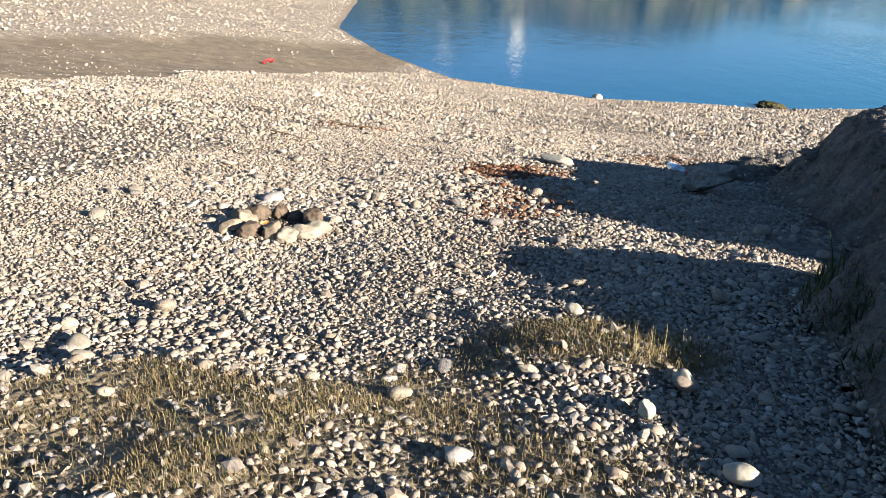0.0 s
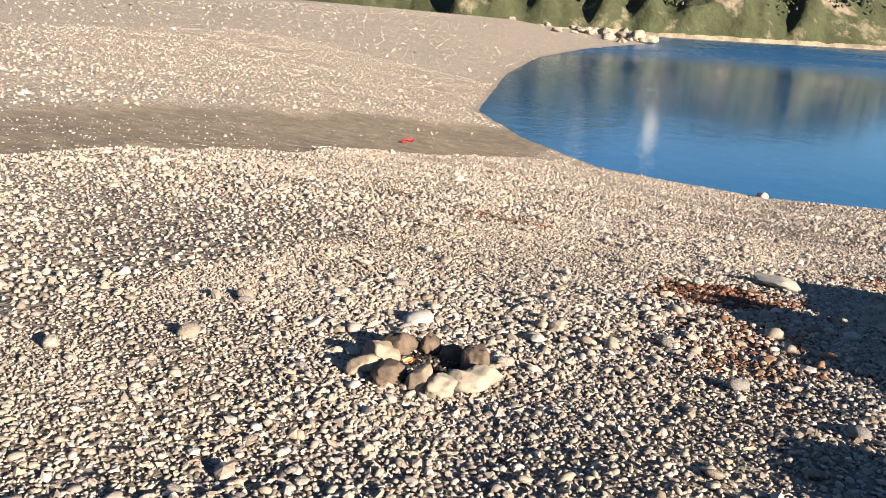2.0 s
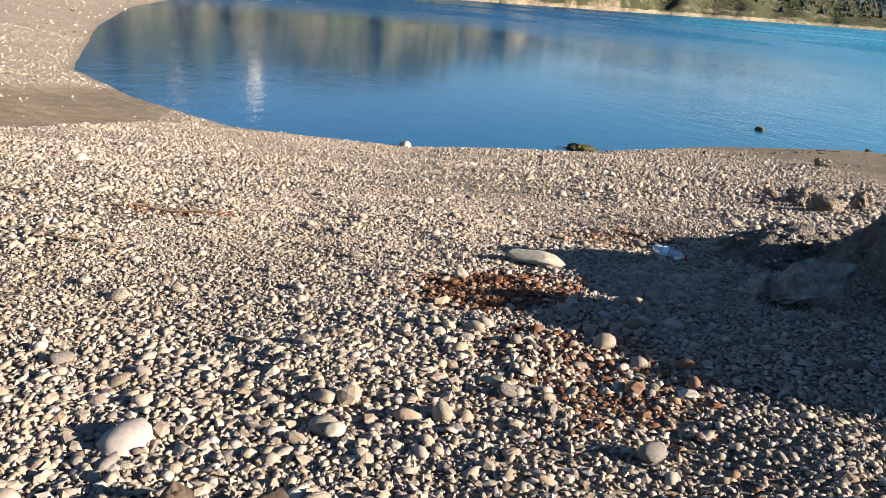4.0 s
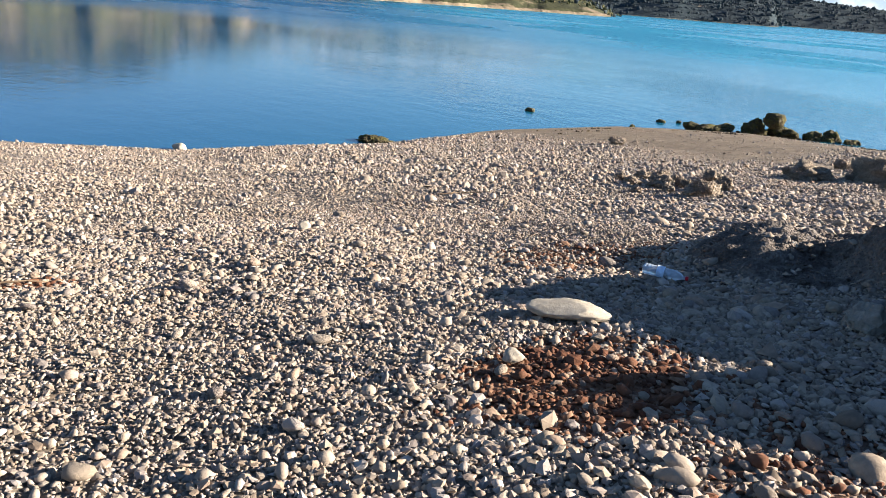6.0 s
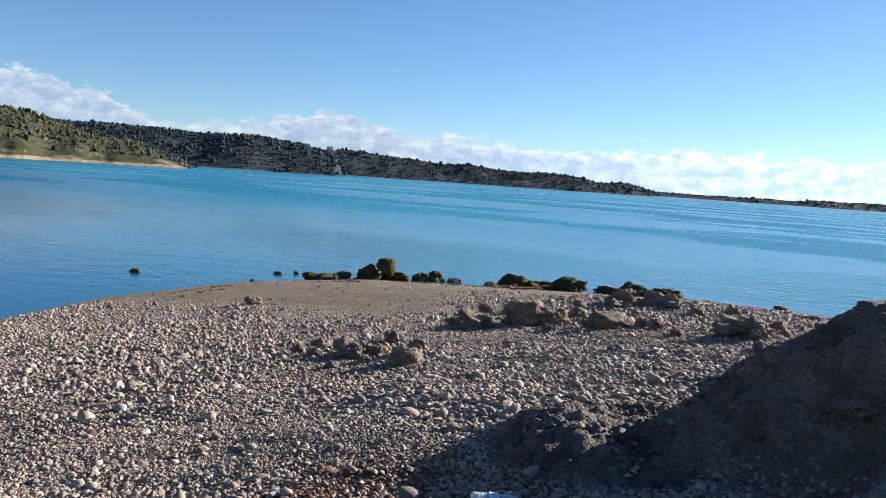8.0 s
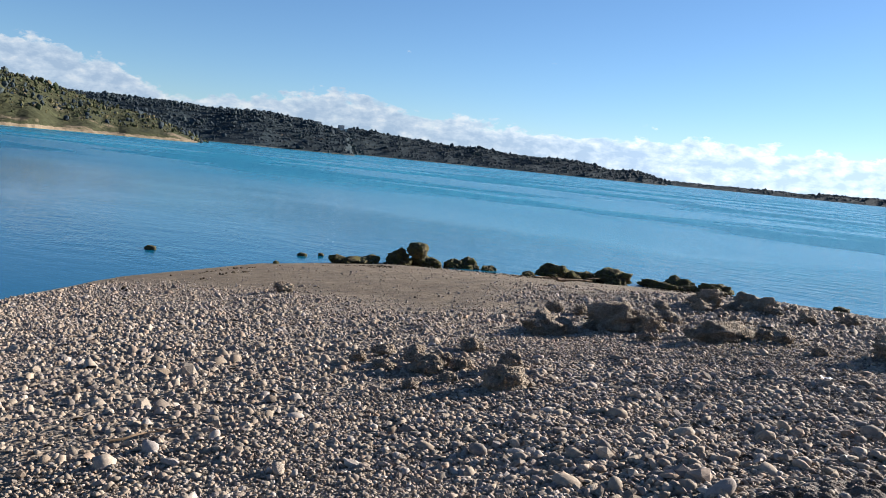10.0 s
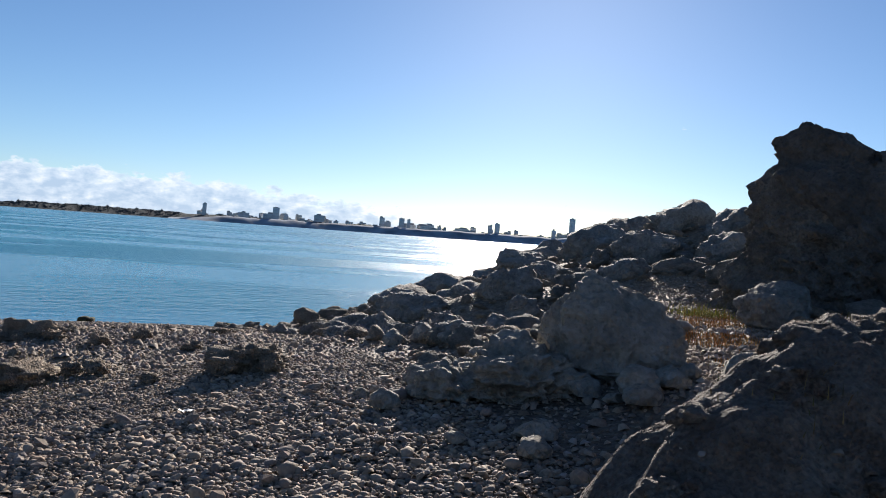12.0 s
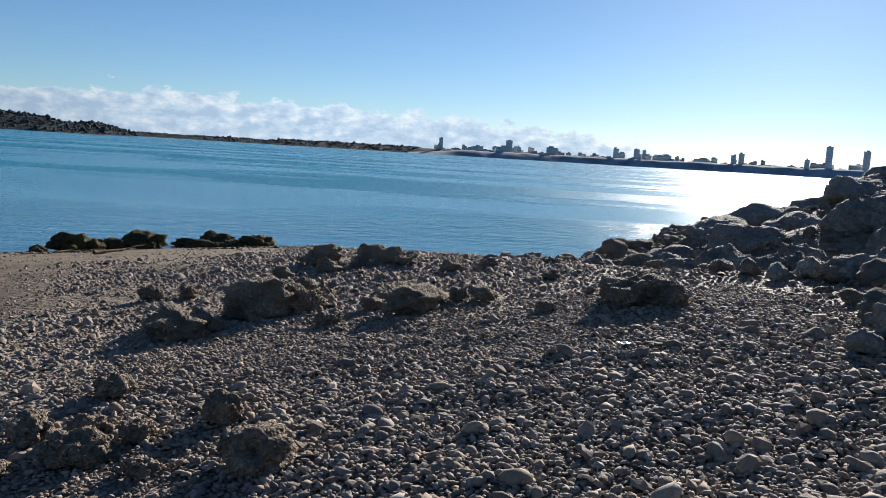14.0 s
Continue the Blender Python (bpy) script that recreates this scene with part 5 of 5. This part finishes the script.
branch("driftwood", [(-4.0, 12.1), (-3.7, 12.0), (-3.4, 11.95)], 0.012, WOOD, "short dark stick lying on the shingle", 5)
branch("driftwood", [(-2.9, 9.75), (-2.55, 9.62), (-2.2, 9.6)], 0.010, WOOD, "thin dark twig lying on the shingle", 6)
branch("driftwood", [(-2.6, 11.55), (-2.1, 11.4), (-1.6, 11.35)], 0.014, WOOD, "reddish-brown stick lying on the shingle", 7)
branch("driftwood", [(3.1, 14.9), (3.4, 14.85), (3.7, 14.7)], 0.012, WOOD, "short dark stick lying on the shingle", 8)


# ---------------------------------------------------------------- grass
def blades(name, x, y, length, width, mat, seed, label, spread=0.6):
    """Bent grass blades, two joints each."""
    rng = np.random.default_rng(seed)
    n = len(x)
    z = height(x, y)
    a, lean, l = rng.uniform(0, 6.28, n), np.abs(rng.normal(0, spread, n)), length * np.exp(rng.normal(0, 0.35, n))
    w = width * rng.uniform(0.6, 1.3, n)
    dx, dy = np.cos(a), np.sin(a)
    v = np.zeros((n, 5, 3))
    for k, (up, wide) in enumerate(((0, 1), (0.55, 0.8), (1, 0))):
        out = l * up * np.sin(lean * (0.5 + 0.6 * up))
        hi = l * up * np.cos(lean * (0.5 + 0.6 * up))
        cx, cy, cz = x + dx * out, y + dy * out, z + hi - 0.005
        if wide:
            v[:, 2 * k] = np.stack([cx - dy * w * wide, cy + dx * w * wide, cz], -1)
            v[:, 2 * k + 1] = np.stack([cx + dy * w * wide, cy - dx * w * wide, cz], -1)
        else:
            v[:, 4] = np.stack([cx, cy, cz], -1)
    base = (np.arange(n) * 5)[:, None]
    f = np.concatenate([base + np.array([0, 1, 3]), base + np.array([0, 3, 2]), base + np.array([2, 3, 4])])
    return tagged(new(name, mesh_of(name, v.reshape(-1, 3), f, mat)), label, "grass", kind="stuff")


DRY = pebble_material("dry_grass", [(0.0, (0.14, 0.10, 0.05)), (0.3, (0.26, 0.19, 0.10)), (0.6, (0.17, 0.15, 0.06)), (0.85, (0.10, 0.10, 0.04)), (1.0, (0.32, 0.25, 0.14))])
TURF = pebble_material("yellow_turf", [(0.0, (0.070, 0.048, 0.024)), (0.3, (0.160, 0.116, 0.056)), (0.5, (0.108, 0.100, 0.040)), (0.75, (0.185, 0.122, 0.070)), (1.0, (0.27, 0.205, 0.12))])
STRAW = pebble_material("rusty_straw", [(0.0, (0.26, 0.12, 0.04)), (0.5, (0.46, 0.23, 0.08)), (1.0, (0.55, 0.36, 0.15))])
GREEN = pebble_material("fresh_grass", [(0.0, (0.15, 0.17, 0.03)), (0.5, (0.32, 0.30, 0.06)), (1.0, (0.44, 0.37, 0.10))])
gx1, gy1 = scatter(-2.9, 1.9, 1.4, 4.3, 0.0064, lambda x, y: turf(x, y) * (0.30 + 0.65 * ss(-0.35, 0.2, fbm(x * 3.2, y * 3.2, 2.0, 3))), 61)
blades("dry_turf", gx1, gy1, 0.030, 0.0015, TURF, 62, "short dry yellow-green turf between the stones", 1.9)
gx2, gy2 = scatter(0.3, 1.6, 3.0, 4.1, 0.012, lambda x, y: 0.25 * (1 - ss(0.2, 1.0, np.hypot((x - 1.05) / 0.4, (y - 3.5) / 0.28))), 63)
blades("tall_grass", gx2, gy2, 0.07, 0.0016, DRY, 64, "taller dry grass stalks on a gravel heap", 0.35)
gx3, gy3 = scatter(8.8, 10.3, 3.5, 5.4, 0.025, lambda x, y: turf(x, y), 65)
blades("bank_grass", gx3, gy3, 0.11, 0.004, GREEN, 66, "yellow-green and rusty grass below the crag", 0.9)
gx8, gy8 = scatter(5.4, 8.9, 4.4, 7.2, 0.021, lambda x, y: turf(x, y), 75)
blades("rusty_grass", gx8, gy8, 0.05, 0.005, STRAW, 76, "low rust-orange dry grass below the crag", 1.5)
gx4, gy4 = scatter(8.8, 13.8, 10.8, 12.9, 0.05, lambda x, y: turf(x, y), 67)
blades("point_grass", gx4, gy4, 0.06, 0.003, DRY, 68, "thin low dry grass between rocks", 0.9)
gx5, gy5 = scatter(5.0, 8.4, 0.0, 2.9, 0.06, lambda x, y: 0.5 + 0 * x, 69)
blades("crest_grass", gx5, gy5, 0.45, 0.004, DRY, 70, "dry grass stalks on the crest behind the crag", 0.4)

WEED = pebble_material("dark_weed", [(0.0, (0.025, 0.04, 0.015)), (0.6, (0.05, 0.065, 0.025)), (1.0, (0.10, 0.10, 0.04))])
gx6, gy6 = scatter(1.5, 3.4, 2.2, 4.6, 0.02, lambda x, y: 0.8 * ss(0.02, 0.2, raised(x, y)) * (1 - ss(0.4, 0.7, raised(x, y))) * ss(0.0, 0.35, fbm(x * 2.4, y * 2.4, 31.0, 3)), 71)
blades("mound_weeds", gx6, gy6, 0.09, 0.005, WEED, 72, "dark low weeds growing on the mound", 0.9)
gx7, gy7 = scatter(2.2, 5.8, 4.6, 10.0, 0.04, lambda x, y: 0.8 * ss(0.2, 0.5, raised(x, y)) * ss(0.25, 0.6, fbm(x * 1.4, y * 1.4, 33.0, 3)), 73)
blades("mound_grass", gx7, gy7, 0.05, 0.003, DRY, 74, "sparse dry grass on the mound", 0.9)

# ---------------------------------------------------------------- stones that lie loose on the beach, one by one
rng = np.random.default_rng(91)
shapes = [mesh_of("stone", *lump(2, 500 + k, (1, 1, 1), 0.26, 1.0, octaves=3), LOOSE) for k in range(14)]
sx, sy = scatter(-3.2, 7.5, 2.2, 13.8, 0.6, lambda x, y: trodden(x, y) * dry(x, y), 92)
for k in range(min(300, len(sx))):
    r = 0.030 * math.exp(rng.normal(0, 0.3))
    ob = part("stone", shapes[k % len(shapes)], ground)
    size = (r * 1.35, r * rng.uniform(0.8, 1.1), r * rng.uniform(0.5, 0.75))
    ob.matrix_basis = pose(sx[k], sy[k], on_ground(sx[k], sy[k]) + size[2] * 0.7 + 0.008, rng.normal(0, 12), rng.normal(0, 12), rng.uniform(0, 360)) @ Matrix.Diagonal((*size, 1))
